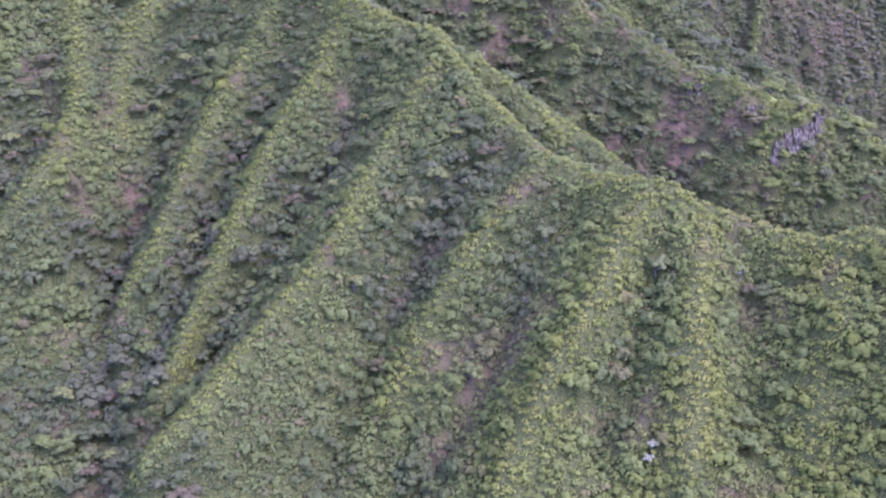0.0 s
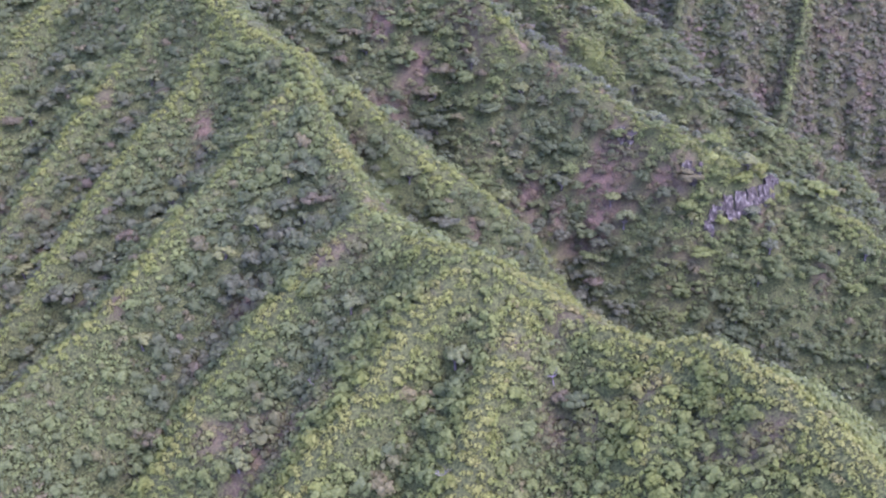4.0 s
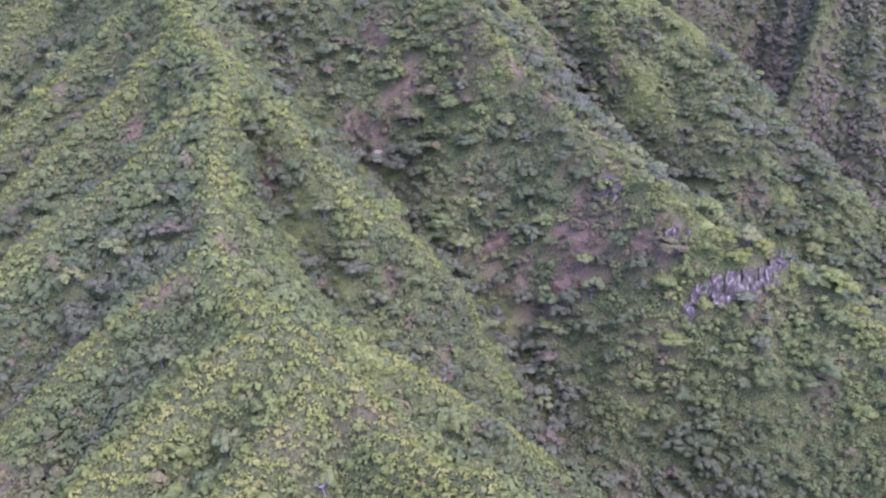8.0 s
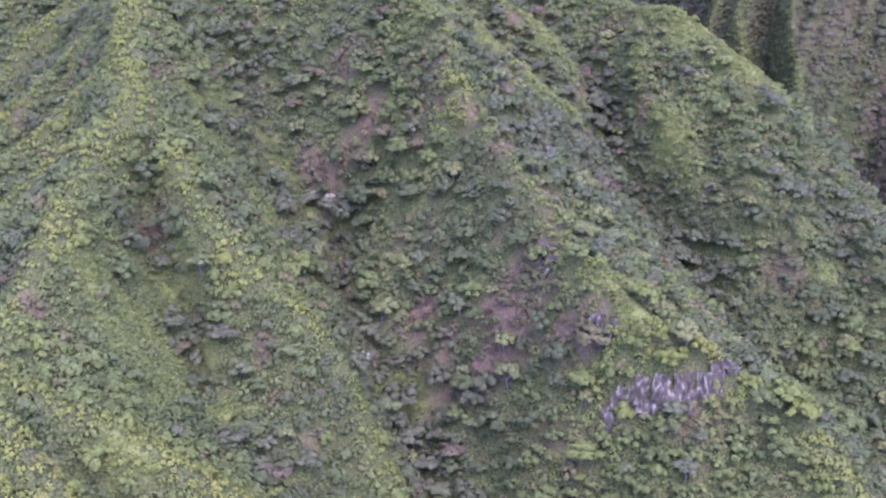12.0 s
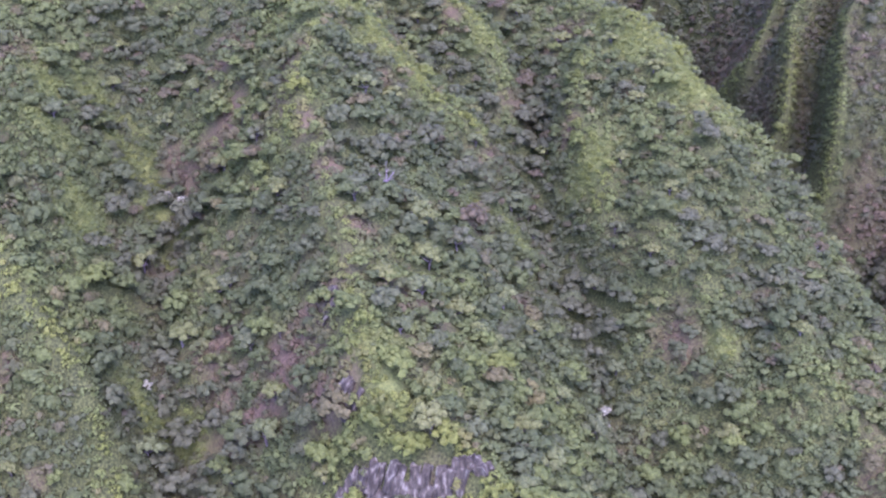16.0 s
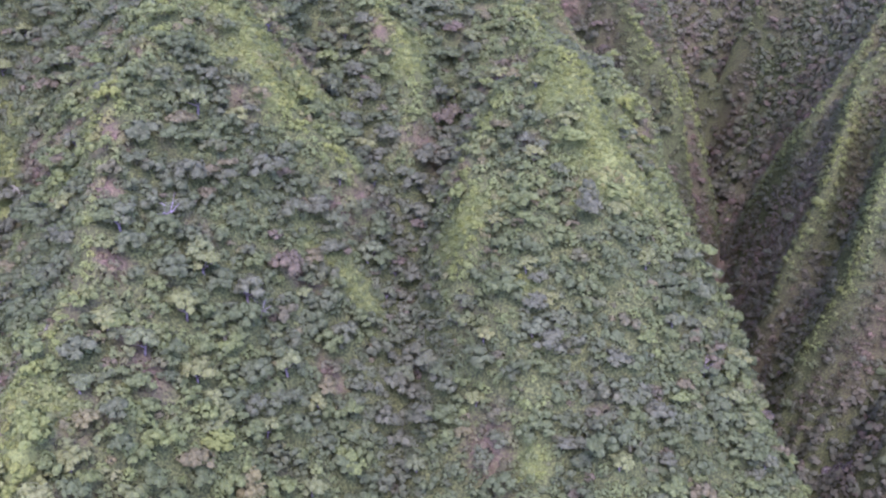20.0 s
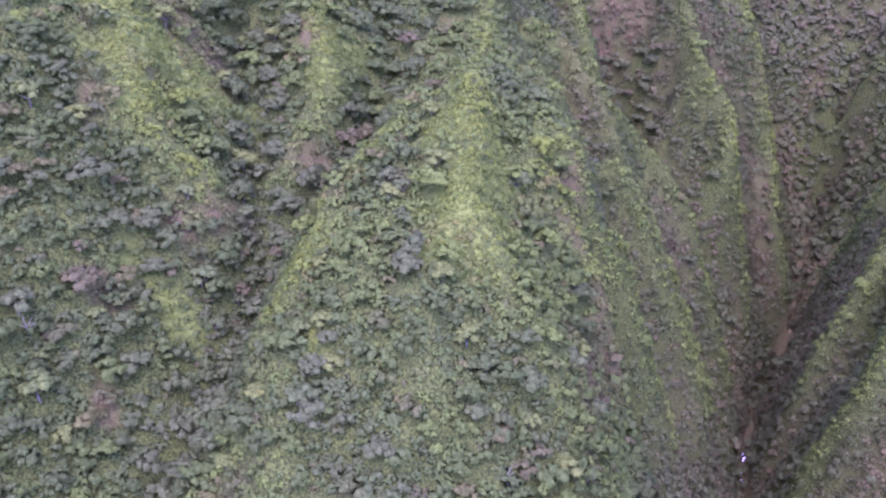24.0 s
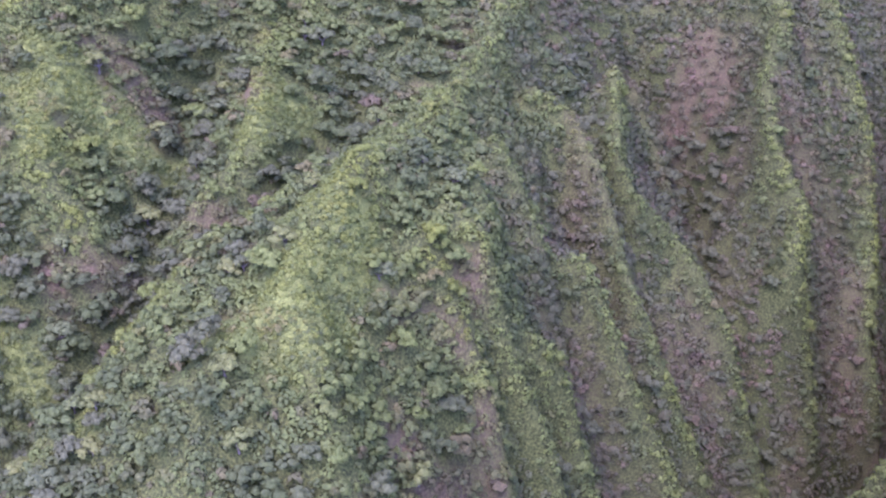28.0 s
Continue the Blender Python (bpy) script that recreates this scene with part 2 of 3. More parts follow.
def relief(x, y):
    x, y = np.ravel(x).astype(float), np.ravel(y).astype(float)
    # far out the land levels into rolling hills
    far = np.clip((np.hypot(x - 30, y - 470) - 420) / 500, 0, 1)
    far = far * far * (3 - 2 * far)
    base = lie(np.clip(x, -420, 480), np.clip(y, 60, 1000)) - CANOPY
    hills = 150 + 90 * ripple(x, y, 420, 3) + 40 * ripple(x, y, 170, 5)
    gorge = np.clip((y - 582) / 25, 0, 1)
    crest, stream = nearest(x, y, CREST_KNOTS), nearest(x, y, STREAM_KNOTS)
    sharp = (2.2 + 3.2 * gorge) * np.exp(-(crest / 3.8) ** 2) - (4.0 + 5.0 * gorge) * np.exp(-(stream / 4.5) ** 2) + 3.0 * gorge * np.exp(-(crest / 2.4) ** 2) - 6.5 * gorge * np.clip((crest - 2) / 8, 0, 1)
    sharp -= 2.4 * np.clip((crest - 2.5) / 7, 0, 1) * (1 - gorge)
    free = np.clip(np.minimum(crest, stream) / 6, 0, 1)
    runnels = free * 1.2 * (1 - 2.2 * np.abs(ripple(x, y, 13, 14)))
    # side ribs that run down the flanks from the crests
    near = np.hypot(x - 30, y - 470) < 460
    run = np.zeros(len(x))
    run[near] = crest_run(x[near], y[near])
    runnels += near * np.clip((crest - 2) / 9, 0, 1) * np.clip(stream / 6, 0, 1) * (1.3 + 1.5 * gorge) * (0.7 - 2.2 * np.abs(ripple(run + 1.5 * ripple(x, y, 9, 17), 0.02 * crest, 7.5, 18)))
    flutes = gorge * free * 4.6 * (1 - 2.2 * np.abs(ripple(x + 0.2 * (y - 600), 0.1 * y, 8.5, 15)))
    cliff = np.clip((y - 668) / 20, 0, 1) * np.clip((x - 95) / 20, 0, 1) * 5.0 * (1 - 2.2 * np.abs(ripple(x + 0.1 * y, 0.06 * y, 16, 16)))
    small = 0.6 * ripple(x, y, 7, 12) + 0.3 * ripple(x, y, 3.1, 13)
    return base * (1 - far) + hills * far + small + (sharp + runnels + flutes + cliff) * (1 - far)


GRID_STEP = 2.0
GRID_X, GRID_Y = np.arange(-230, 350.1, GRID_STEP), np.arange(150, 860.1, GRID_STEP)
GRID = relief(*[g.ravel() for g in np.meshgrid(GRID_X, GRID_Y)]).reshape(len(GRID_Y), len(GRID_X))


def sampled(grid, x, y):
    u = np.clip((x - GRID_X[0]) / GRID_STEP, 0, len(GRID_X) - 1.001)
    v = np.clip((y - GRID_Y[0]) / GRID_STEP, 0, len(GRID_Y) - 1.001)
    i, j = u.astype(int), v.astype(int)
    u, v = u - i, v - j
    return (grid[j, i] * (1 - u) + grid[j, i + 1] * u) * (1 - v) + (grid[j + 1, i] * (1 - u) + grid[j + 1, i + 1] * u) * v


def land(x, y):
    """Height of the soil in the mapped stretch."""
    return sampled(GRID, np.ravel(x).astype(float), np.ravel(y).astype(float))


SLOPE_Y, SLOPE_X = np.gradient(GRID, GRID_STEP)


CREST_GRID, STREAM_GRID = (nearest(*[g.ravel() for g in np.meshgrid(GRID_X, GRID_Y)], knots).reshape(GRID.shape) for knots in (CREST_KNOTS, STREAM_KNOTS))


def lines_at(x, y):
    """How far the nearest crest line and the nearest stream line lie."""
    return sampled(CREST_GRID, x, y), sampled(STREAM_GRID, x, y)


def slope_at(x, y):
    return np.stack([sampled(SLOPE_X, x, y), sampled(SLOPE_Y, x, y)], 1)


# ---------------- materials ----------------
def material(name, rough=0.8):
    m = bpy.data.materials.new(name)
    m.use_nodes = True
    b = m.node_tree.nodes["Principled BSDF"]
    b.inputs["Roughness"].default_value = rough
    b.inputs["Specular IOR Level"].default_value = 0.25
    return m, m.node_tree.nodes, m.node_tree.links, b


def noise_node(nodes, links, scale, detail=4.0, vector=None):
    n = nodes.new("ShaderNodeTexNoise")
    n.inputs["Scale"].default_value, n.inputs["Detail"].default_value = scale, detail
    if vector is not None:
        links.new(vector, n.inputs["Vector"])
    return n.outputs["Fac"]


def ramp(nodes, links, fac, stops):
    r = nodes.new("ShaderNodeValToRGB")
    while len(r.color_ramp.elements) < len(stops):
        r.color_ramp.elements.new(0.5)
    for e, (p, c) in zip(r.color_ramp.elements, stops):
        e.position, e.color = p, (*c, 1)
    links.new(fac, r.inputs["Fac"])
    return r.outputs["Color"]


def blend(nodes, links, fac, a, b, kind="MIX"):
    m = nodes.new("ShaderNodeMix")
    m.data_type, m.blend_type = "RGBA", kind
    for value, socket in ((fac, m.inputs["Factor"]), (a, m.inputs["A"]), (b, m.inputs["B"])):
        if isinstance(value, (int, float)):
            socket.default_value = value
        elif isinstance(value, tuple):
            socket.default_value = (*value, 1)
        else:
            links.new(value, socket)
    return m.outputs["Result"]


def attribute(nodes, name):
    a = nodes.new("ShaderNodeAttribute")
    a.attribute_name = name
    return a.outputs["Fac"]


def ground_material():
    m, n, l, b = material("undergrowth_and_red_soil", 0.95)
    b.inputs["Specular IOR Level"].default_value = 0.0
    pos = n.new("ShaderNodeNewGeometry").outputs["Position"]
    low = ramp(n, l, noise_node(n, l, 1.7, 8, pos), [(0.36, (0.017, 0.024, 0.006)), (0.5, (0.034, 0.048, 0.009)), (0.66, (0.058, 0.078, 0.013))])
    soil = ramp(n, l, noise_node(n, l, 1.5, 8, pos), [(0.35, (0.042, 0.031, 0.013)), (0.65, (0.108, 0.080, 0.032))])
    grass = ramp(n, l, noise_node(n, l, 2.0, 8, pos), [(0.35, (0.048, 0.072, 0.011)), (0.65, (0.095, 0.128, 0.018))])
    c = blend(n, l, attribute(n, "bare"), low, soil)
    c = blend(n, l, attribute(n, "grass"), c, grass)
    l.new(c, b.inputs["Base Color"])
    bump = n.new("ShaderNodeBump")
    bump.inputs["Strength"].default_value, bump.inputs["Distance"].default_value = 0.7, 0.5
    l.new(noise_node(n, l, 2.2, 8, pos), bump.inputs["Height"])
    l.new(bump.outputs["Normal"], b.inputs["Normal"])
    return m


def leaf_material(name="leaves", own=False):
    """Leaves of many kinds: tint runs from dusky grey-green through green to yellow-green and also carries painted
    light and shade; rust turns some crowns red-brown, partly as haze on the gorge walls.
    """
    m, n, l, b = material(name, 0.5)
    pos = n.new("ShaderNodeNewGeometry").outputs["Position"]
    shade = n.new("ShaderNodeObjectInfo").outputs["Random"] if own else attribute(n, "tint")
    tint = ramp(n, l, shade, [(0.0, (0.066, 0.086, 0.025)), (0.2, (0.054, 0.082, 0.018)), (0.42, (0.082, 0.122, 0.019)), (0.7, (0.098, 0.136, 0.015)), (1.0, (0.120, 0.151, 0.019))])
    if own:
        tint = blend(n, l, 0.45, tint, (0.084, 0.112, 0.032))
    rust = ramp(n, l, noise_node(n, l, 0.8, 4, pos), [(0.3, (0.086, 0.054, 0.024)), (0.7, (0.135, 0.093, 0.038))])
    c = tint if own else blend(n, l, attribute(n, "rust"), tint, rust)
    mottle = ramp(n, l, noise_node(n, l, 1.5, 6, pos), [(0.3, (0.68, 0.7, 0.74)), (0.5, (1.0, 1.0, 1.0)), (0.7, (1.25, 1.23, 1.15))])
    c = blend(n, l, 1.0, c, mottle, "MULTIPLY")
    fine = ramp(n, l, noise_node(n, l, 3.6, 5, pos), [(0.3, (0.72, 0.74, 0.76)), (0.5, (1.0, 1.0, 1.0)), (0.7, (1.22, 1.2, 1.14))])
    c = blend(n, l, 1.0, c, fine, "MULTIPLY")
    l.new(c, b.inputs["Base Color"])
    b.inputs["Specular IOR Level"].default_value = 0.02
    lean = n.new("ShaderNodeAttribute")
    lean.attribute_name = "lean"
    lean = lean.outputs["Vector"]
    if own:
        turn = n.new("ShaderNodeVectorTransform")
        turn.vector_type, turn.convert_from, turn.convert_to = "NORMAL", "OBJECT", "WORLD"
        l.new(lean, turn.inputs[0])
        lean = turn.outputs[0]
    even = n.new("ShaderNodeVectorMath")
    even.operation = "NORMALIZE"
    l.new(lean, even.inputs[0])
    l.new(even.outputs[0], b.inputs["Normal"])
    thin = n.new("ShaderNodeBsdfTranslucent")
    l.new(c, thin.inputs["Color"])
    both = n.new("ShaderNodeMixShader")
    both.inputs[0].default_value = 0.4
    l.new(b.outputs[0], both.inputs[1]), l.new(thin.outputs[0], both.inputs[2])
    l.new(both.outputs[0], n["Material Output"].inputs["Surface"])
    return m


MAT_GROUND, MAT_LEAF, MAT_CROWN = ground_material(), leaf_material(), leaf_material("crown_leaves", True)

# ---------------- where soil shows, grass glades, tree cover ----------------
# Glades and slides: x, y, radius.
GLADES = [(27, 393, 6), (20, 396, 5), (-1, 400, 6), (-17, 406, 6), (92, 297, 4), (84, 294, 3), (78, 554, 8), (88, 562, 8), (97, 553, 9), (106, 552, 9), (110, 545, 7), (58, 560, 6), (-5, 421, 6), (1, 424, 5), (27, 420, 4), (28, 354, 6), (36, 338, 6), (52, 332, 6), (77, 302, 5),
          (80, 389, 5), (70, 382, 5), (34, 488, 8), (44, 478, 7), (50, 484, 6), (22, 538, 7), (32, 532, 6), (153, 501, 3), (87, 485, 5), (128, 406, 4), (137, 402, 4),
          (5, 420, 6), (17, 418, 6), (33, 412, 5), (-17, 420, 7), (31, 334, 6), (42, 329, 6), (57, 320, 5), (43, 339, 6), (44, 349, 5), (60, 342, 5), (28, 351, 6), (78, 389, 5), (91, 490, 7),
          (84, 481, 5), (94, 518, 6), (124, 516, 3), (83, 563, 7), (93, 560, 8), (104, 557, 8), (112, 554, 6), (38, 487, 8), (35, 497, 8), (31, 478, 7), (35, 533, 6), (36, 509, 5), (127, 412, 5)]
SLIDES = [(96, 591, 4), (102, 593, 5), (107, 588, 5), (112, 583, 5), (124, 577, 4), (0, 296, 5), (-36, 370, 4), (-116, 366, 6), (-113, 356, 6), (-164, 404, 6), (-98, 378, 4), (74, 402, 5), (58, 357, 3), (26, 440, 6), (100, 412, 5), (28, 272, 3), (-33, 290, 3),
          (9, 451, 6), (77, 396, 4), (18, 361, 4), (79, 523, 3), (35, 312, 4), (82, 393, 3), (87, 296, 4), (94, 405, 4), (67, 439, 5), (79, 433, 4), (70, 500, 4), (74, 492, 4), (87, 539, 3),
          (97, 430, 3), (114, 577, 6), (119, 581, 6), (78, 586, 4), (92, 570, 3), (-84, 663, 9), (-78, 674, 9), (-92, 668, 7), (-62, 629, 5)]


def spots(x, y, table):
    out = np.zeros(len(x))
    for sx, sy, r in table:
        d = np.hypot(x - sx, y - sy) / r + 0.45 * ripple(x, y, 4.0, 21)
        out = np.maximum(out, np.clip(1.3 - 1.0 * d, 0, 1))
    return out


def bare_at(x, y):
    # purple-brown scrub on the steep face of the middle ridge and, partly as painted haze, on the gorge walls
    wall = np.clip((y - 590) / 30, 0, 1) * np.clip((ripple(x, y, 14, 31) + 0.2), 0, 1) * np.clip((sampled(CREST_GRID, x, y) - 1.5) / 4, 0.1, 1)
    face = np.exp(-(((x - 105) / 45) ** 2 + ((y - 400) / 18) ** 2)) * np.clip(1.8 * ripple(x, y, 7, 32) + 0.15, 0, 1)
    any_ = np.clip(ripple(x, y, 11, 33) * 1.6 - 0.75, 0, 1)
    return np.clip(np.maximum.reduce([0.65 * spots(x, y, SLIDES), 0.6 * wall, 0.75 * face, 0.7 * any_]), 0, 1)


RIVER = np.array([p for p in along(STREAMS["river"], 3.0) if p[0] > -90])


def bed_at(x, y):
    """Bare stones along the river in the gorge."""
    return np.exp(-(nearest(x, y, RIVER) / 3.2) ** 2)


# ---------------- the ground: one sheet ----------------
def sheet():
    grow = np.cumsum(GRID_STEP * 1.13 ** np.arange(1, 80))

    def lines(inner, a, b):
        left, right = inner[0] - grow[inner[0] - grow > a], inner[-1] + grow[inner[-1] + grow < b]
        return np.concatenate([[a], left[::-1], inner, right, [b]])
    near_x = np.concatenate([np.arange(-230, -126, 4.0), np.arange(-126, 234, 2.0), np.arange(234, 350.1, 4.0)])
    near_y = np.concatenate([np.arange(150, 214, 4.0), np.arange(214, 770, 2.0), np.arange(770, 860.1, 4.0)])
    xs, ys = lines(near_x, -4500, 4500), lines(near_y, -4500, 4900)
    gx, gy = np.meshgrid(xs, ys)
    x, y = gx.ravel(), gy.ravel()
    z = land(x, y)
    out = (x < GRID_X[0]) | (x > GRID_X[-1]) | (y < GRID_Y[0]) | (y > GRID_Y[-1])
    z[out] = relief(x[out], y[out])
    nx, ny = len(xs), len(ys)
    i = (np.arange(ny - 1)[:, None] * nx + np.arange(nx - 1)[None, :]).ravel()
    faces = np.stack([i, i + 1, i + nx + 1, i + nx], 1)
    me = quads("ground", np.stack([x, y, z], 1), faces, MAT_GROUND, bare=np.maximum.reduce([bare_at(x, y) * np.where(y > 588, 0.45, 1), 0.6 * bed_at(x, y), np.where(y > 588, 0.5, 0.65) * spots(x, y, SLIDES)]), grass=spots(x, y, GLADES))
    me.polygons.foreach_set("use_smooth", np.ones(len(faces), bool))
    return tagged(new("ground", me), "steep folded mountain land with fern undergrowth and red soil", "ground", kind="structure")


def quads(name, verts, faces, mat, lean=None, **values):
    me = bpy.data.meshes.new(name)
    me.vertices.add(len(verts)), me.loops.add(faces.size), me.polygons.add(len(faces))
    me.vertices.foreach_set("co", verts.ravel())
    me.loops.foreach_set("vertex_index", faces.ravel())
    me.polygons.foreach_set("loop_start", np.arange(len(faces)) * 4)
    me.update(calc_edges=True)
    for key, value in values.items():
        me.attributes.new(key, "FLOAT", "POINT").data.foreach_set("value", np.clip(value, 0, 1).astype(np.float32))
    if lean is not None:
        me.attributes.new("lean", "FLOAT_VECTOR", "POINT").data.foreach_set("vector", lean.astype(np.float32).ravel())
    me.materials.append(mat)
    return me


sheet()

# ---------------- forest ----------------
rng = np.random.default_rng(7)


def leafy(count, size, flat, seed, core=0.0):
    """A crown of radius 1: tilted leaf clumps over an uneven dome, round a core. Vertices and quads."""
    r = np.random.default_rng(seed)
    k = np.arange(count) + 0.5
    up = np.clip(1 - 1.25 * (k - 0.45 + r.uniform(-0.4, 0.4, count)) / count, -0.3, 1)
    turn = k * 2.39996 + r.uniform(-0.35, 0.35, count)
    side = np.sqrt(np.clip(1 - up * up, 0.02, 1))
    out = np.stack([side * np.cos(turn), side * np.sin(turn), up], 1)
    lobes = r.normal(size=(6, 3)) * (1, 1, 0.7)
    lobes /= np.linalg.norm(lobes, axis=1)[:, None]
    reach = 0.6 + 0.46 * np.clip(out @ lobes.T, 0, 1).max(1) ** 3 + r.normal(0, 0.05, count)
    at = out * reach[:, None] * (1, 1, flat)
    normal = out * (1, 1, 1.3) + r.normal(0, 0.24, (count, 3))
    normal /= np.linalg.norm(normal, axis=1)[:, None]
    a = np.cross(normal, r.normal(size=(count, 3)))
    a /= np.linalg.norm(a, axis=1)[:, None]
    b = np.cross(normal, a)
    s = size * r.uniform(0.65, 1.3, count)[:, None]
    puff = out * (0.9, 0.9, 1.0) + 0.55 * normal
    puff = np.repeat(puff / np.linalg.norm(puff, axis=1)[:, None], 4, 0)
    verts = np.stack([at + s * a, at + s * 0.8 * b + 0.25 * s * normal, at - s * a, at - s * 0.85 * b - 0.05 * s * normal], 1).reshape(-1, 3)
    faces = np.arange(count * 4).reshape(-1, 4)
    if core:
        n, f0 = 6, len(verts)
        ring = [(core * math.cos(j * 2 * math.pi / n) * w, core * math.sin(j * 2 * math.pi / n) * w, h * flat) for w, h in ((0.9, -0.35), (1.0, 0.1), (0.6, 0.55)) for j in range(n)]
        verts = np.concatenate([verts, ring])
        puff = np.concatenate([puff, np.array(ring) * (1, 1, 1.2)])
        walls = [(f0 + lay * n + j, f0 + lay * n + (j + 1) % n, f0 + (lay + 1) * n + (j + 1) % n, f0 + (lay + 1) * n + j) for lay in (0, 1) for j in range(n)]
        faces = np.concatenate([faces, walls, [(f0 + 12, f0 + 13, f0 + 14, f0 + 15), (f0 + 12, f0 + 15, f0 + 16, f0 + 17)]])
    return verts, faces, puff


def spreading(count, size, seed, lobes=7, deep=0.72):
    """A broad crown of radius 1: flattened leaf clumps in layers that spread from a few limbs. Vertices, quads and the way each leaf faces."""
    r = np.random.default_rng(seed)
    turn = np.arange(lobes) * 2.39996 + r.uniform(-0.4, 0.4, lobes)
    away = np.sqrt((np.arange(lobes) + 0.15) / lobes) * r.uniform(0.68, 0.82, lobes)
    wide = r.uniform(0.3, 0.46, lobes)
    heart = np.stack([away * np.cos(turn), away * np.sin(turn), 0.5 * (1 - away ** 2) + r.uniform(-0.16, 0.16, lobes)], 1)
    which = r.choice(lobes, count, p=wide ** 2 / (wide ** 2).sum())
    up, turn = r.uniform(-0.3, 1, count), r.uniform(0, 2 * np.pi, count)
    rho = np.sqrt(1 - up * up)
    out = np.stack([rho * np.cos(turn), rho * np.sin(turn), up], 1)
    at = heart[which] + wide[which][:, None] * out * (1, 1, deep) * r.uniform(0.82, 1.05, count)[:, None]
    normal = out * (0.8, 0.8, 1.3) + r.normal(0, 0.25, (count, 3))
    normal /= np.linalg.norm(normal, axis=1)[:, None]
    a = np.cross(normal, r.normal(size=(count, 3)))
    a /= np.linalg.norm(a, axis=1)[:, None]
    b = np.cross(normal, a)
    s = size * r.uniform(0.65, 1.3, count)[:, None]
    puff = out * (0.9, 0.9, 1.0) + 0.35 * at * (1, 1, 0.3) + 0.25 * normal
    puff = np.repeat(puff / np.linalg.norm(puff, axis=1)[:, None], 4, 0)
    verts = np.stack([at + s * a, at + s * 0.8 * b + 0.2 * s * normal, at - s * a, at - s * 0.85 * b - 0.05 * s * normal], 1).reshape(-1, 3)
    # the close inner leaves of each clump: a small dome
    six = np.arange(6) * np.pi / 3
    dome = np.concatenate([np.stack([w * np.cos(six), w * np.sin(six), np.full(6, h)], 1) for w, h in ((0.74, -0.2), (0.46, 0.56))])
    inner = (heart[:, None, :] + wide[:, None, None] * dome[None] * (1, 1, deep)).reshape(-1, 3)
    first = count * 4 + 12 * np.arange(lobes)[:, None, None]
    walls = np.array([(j, (j + 1) % 6, 6 + (j + 1) % 6, 6 + j) for j in range(6)] + [(6, 7, 8, 9), (6, 9, 10, 11)])
    faces = np.concatenate([np.arange(count * 4).reshape(-1, 4), (first + walls[None]).reshape(-1, 4)])
    dome = np.repeat((dome + (0, 0, 0.2))[None], lobes, 0).reshape(-1, 3) + 0.35 * inner * (1, 1, 0.3)
    return np.concatenate([verts, inner]), faces, np.concatenate([puff, dome / np.linalg.norm(dome, axis=1)[:, None]])


LARGE = [spreading(104, 0.13, s, 6) for s in range(7)]
MIDDLE = [leafy(36, 0.215, 0.72, 10 + s, core=0.55) for s in range(6)]
LOW = [leafy(15, 0.37, 0.7, 20 + s) for s in range(6)]


LARGE_FINE = [spreading(136, 0.115, 40 + s, 6 + s % 3) for s in range(7)]
MIDDLE_FINE = [spreading(56, 0.175, 50 + s, 3 + s % 2, 0.8) for s in range(7)]
MATTED = [leafy(13, 0.34, 0.6, 70 + s) for s in range(6)]
LOW_FINE = [leafy(19, 0.35, 0.7, 60 + s) for s in range(6)]


def planted(name, kinds, where, radius, tint, rust, label, settle):
    """All crowns of one kind as one mesh; where: the base of each."""
    verts, faces, tints, rusts, leans, start = [], [], [], [], [], 0
    fall = slope_at(where[:, 0], where[:, 1])
    rise = np.stack([-fall[:, 0], -fall[:, 1], np.ones(len(fall))], 1)
    rise *= settle / np.linalg.norm(rise, axis=1)[:, None]
    which = rng.integers(0, len(kinds), len(where))
    for kind, (v, f, p) in enumerate(kinds):
        pick = np.nonzero(which == kind)[0]
        if not len(pick):
            continue
        turn = rng.uniform(0, 2 * np.pi, len(pick))
        c, s = np.cos(turn), np.sin(turn)
        r, high = radius[pick], radius[pick] * rng.uniform(0.8, 1.25, len(pick))
        wide = rng.uniform(0.8, 1.45, len(pick))
        x = (v[None, :, 0] * c[:, None] * wide[:, None] - v[None, :, 1] * s[:, None]) * r[:, None]
        y = (v[None, :, 0] * s[:, None] * wide[:, None] + v[None, :, 1] * c[:, None]) * r[:, None]
        z = v[None, :, 2] * high[:, None] + 0.35 * r[:, None]
        co = np.stack([x, y, z], 2) + where[pick][:, None, :]
        verts.append(co.reshape(-1, 3))
        lean = np.stack([p[None, :, 0] * c[:, None] - p[None, :, 1] * s[:, None], p[None, :, 0] * s[:, None] + p[None, :, 1] * c[:, None], np.repeat(p[None, :, 2], len(pick), 0)], 2)
        leans.append((lean + rise[pick][:, None, :]).reshape(-1, 3))
        faces.append((f[None] + (start + np.arange(len(pick)) * len(v))[:, None, None]).reshape(-1, 4))
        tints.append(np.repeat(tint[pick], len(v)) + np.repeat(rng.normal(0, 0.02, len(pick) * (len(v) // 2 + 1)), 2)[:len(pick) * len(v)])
        rusts.append(np.repeat(rust[pick], len(v)))
        start += len(pick) * len(v)
    me = quads(name, np.concatenate(verts), np.concatenate(faces), MAT_LEAF, np.concatenate(leans), tint=np.concatenate(tints), rust=np.concatenate(rusts))
    return tagged(new(name, me), label, "forest", kind="stuff")


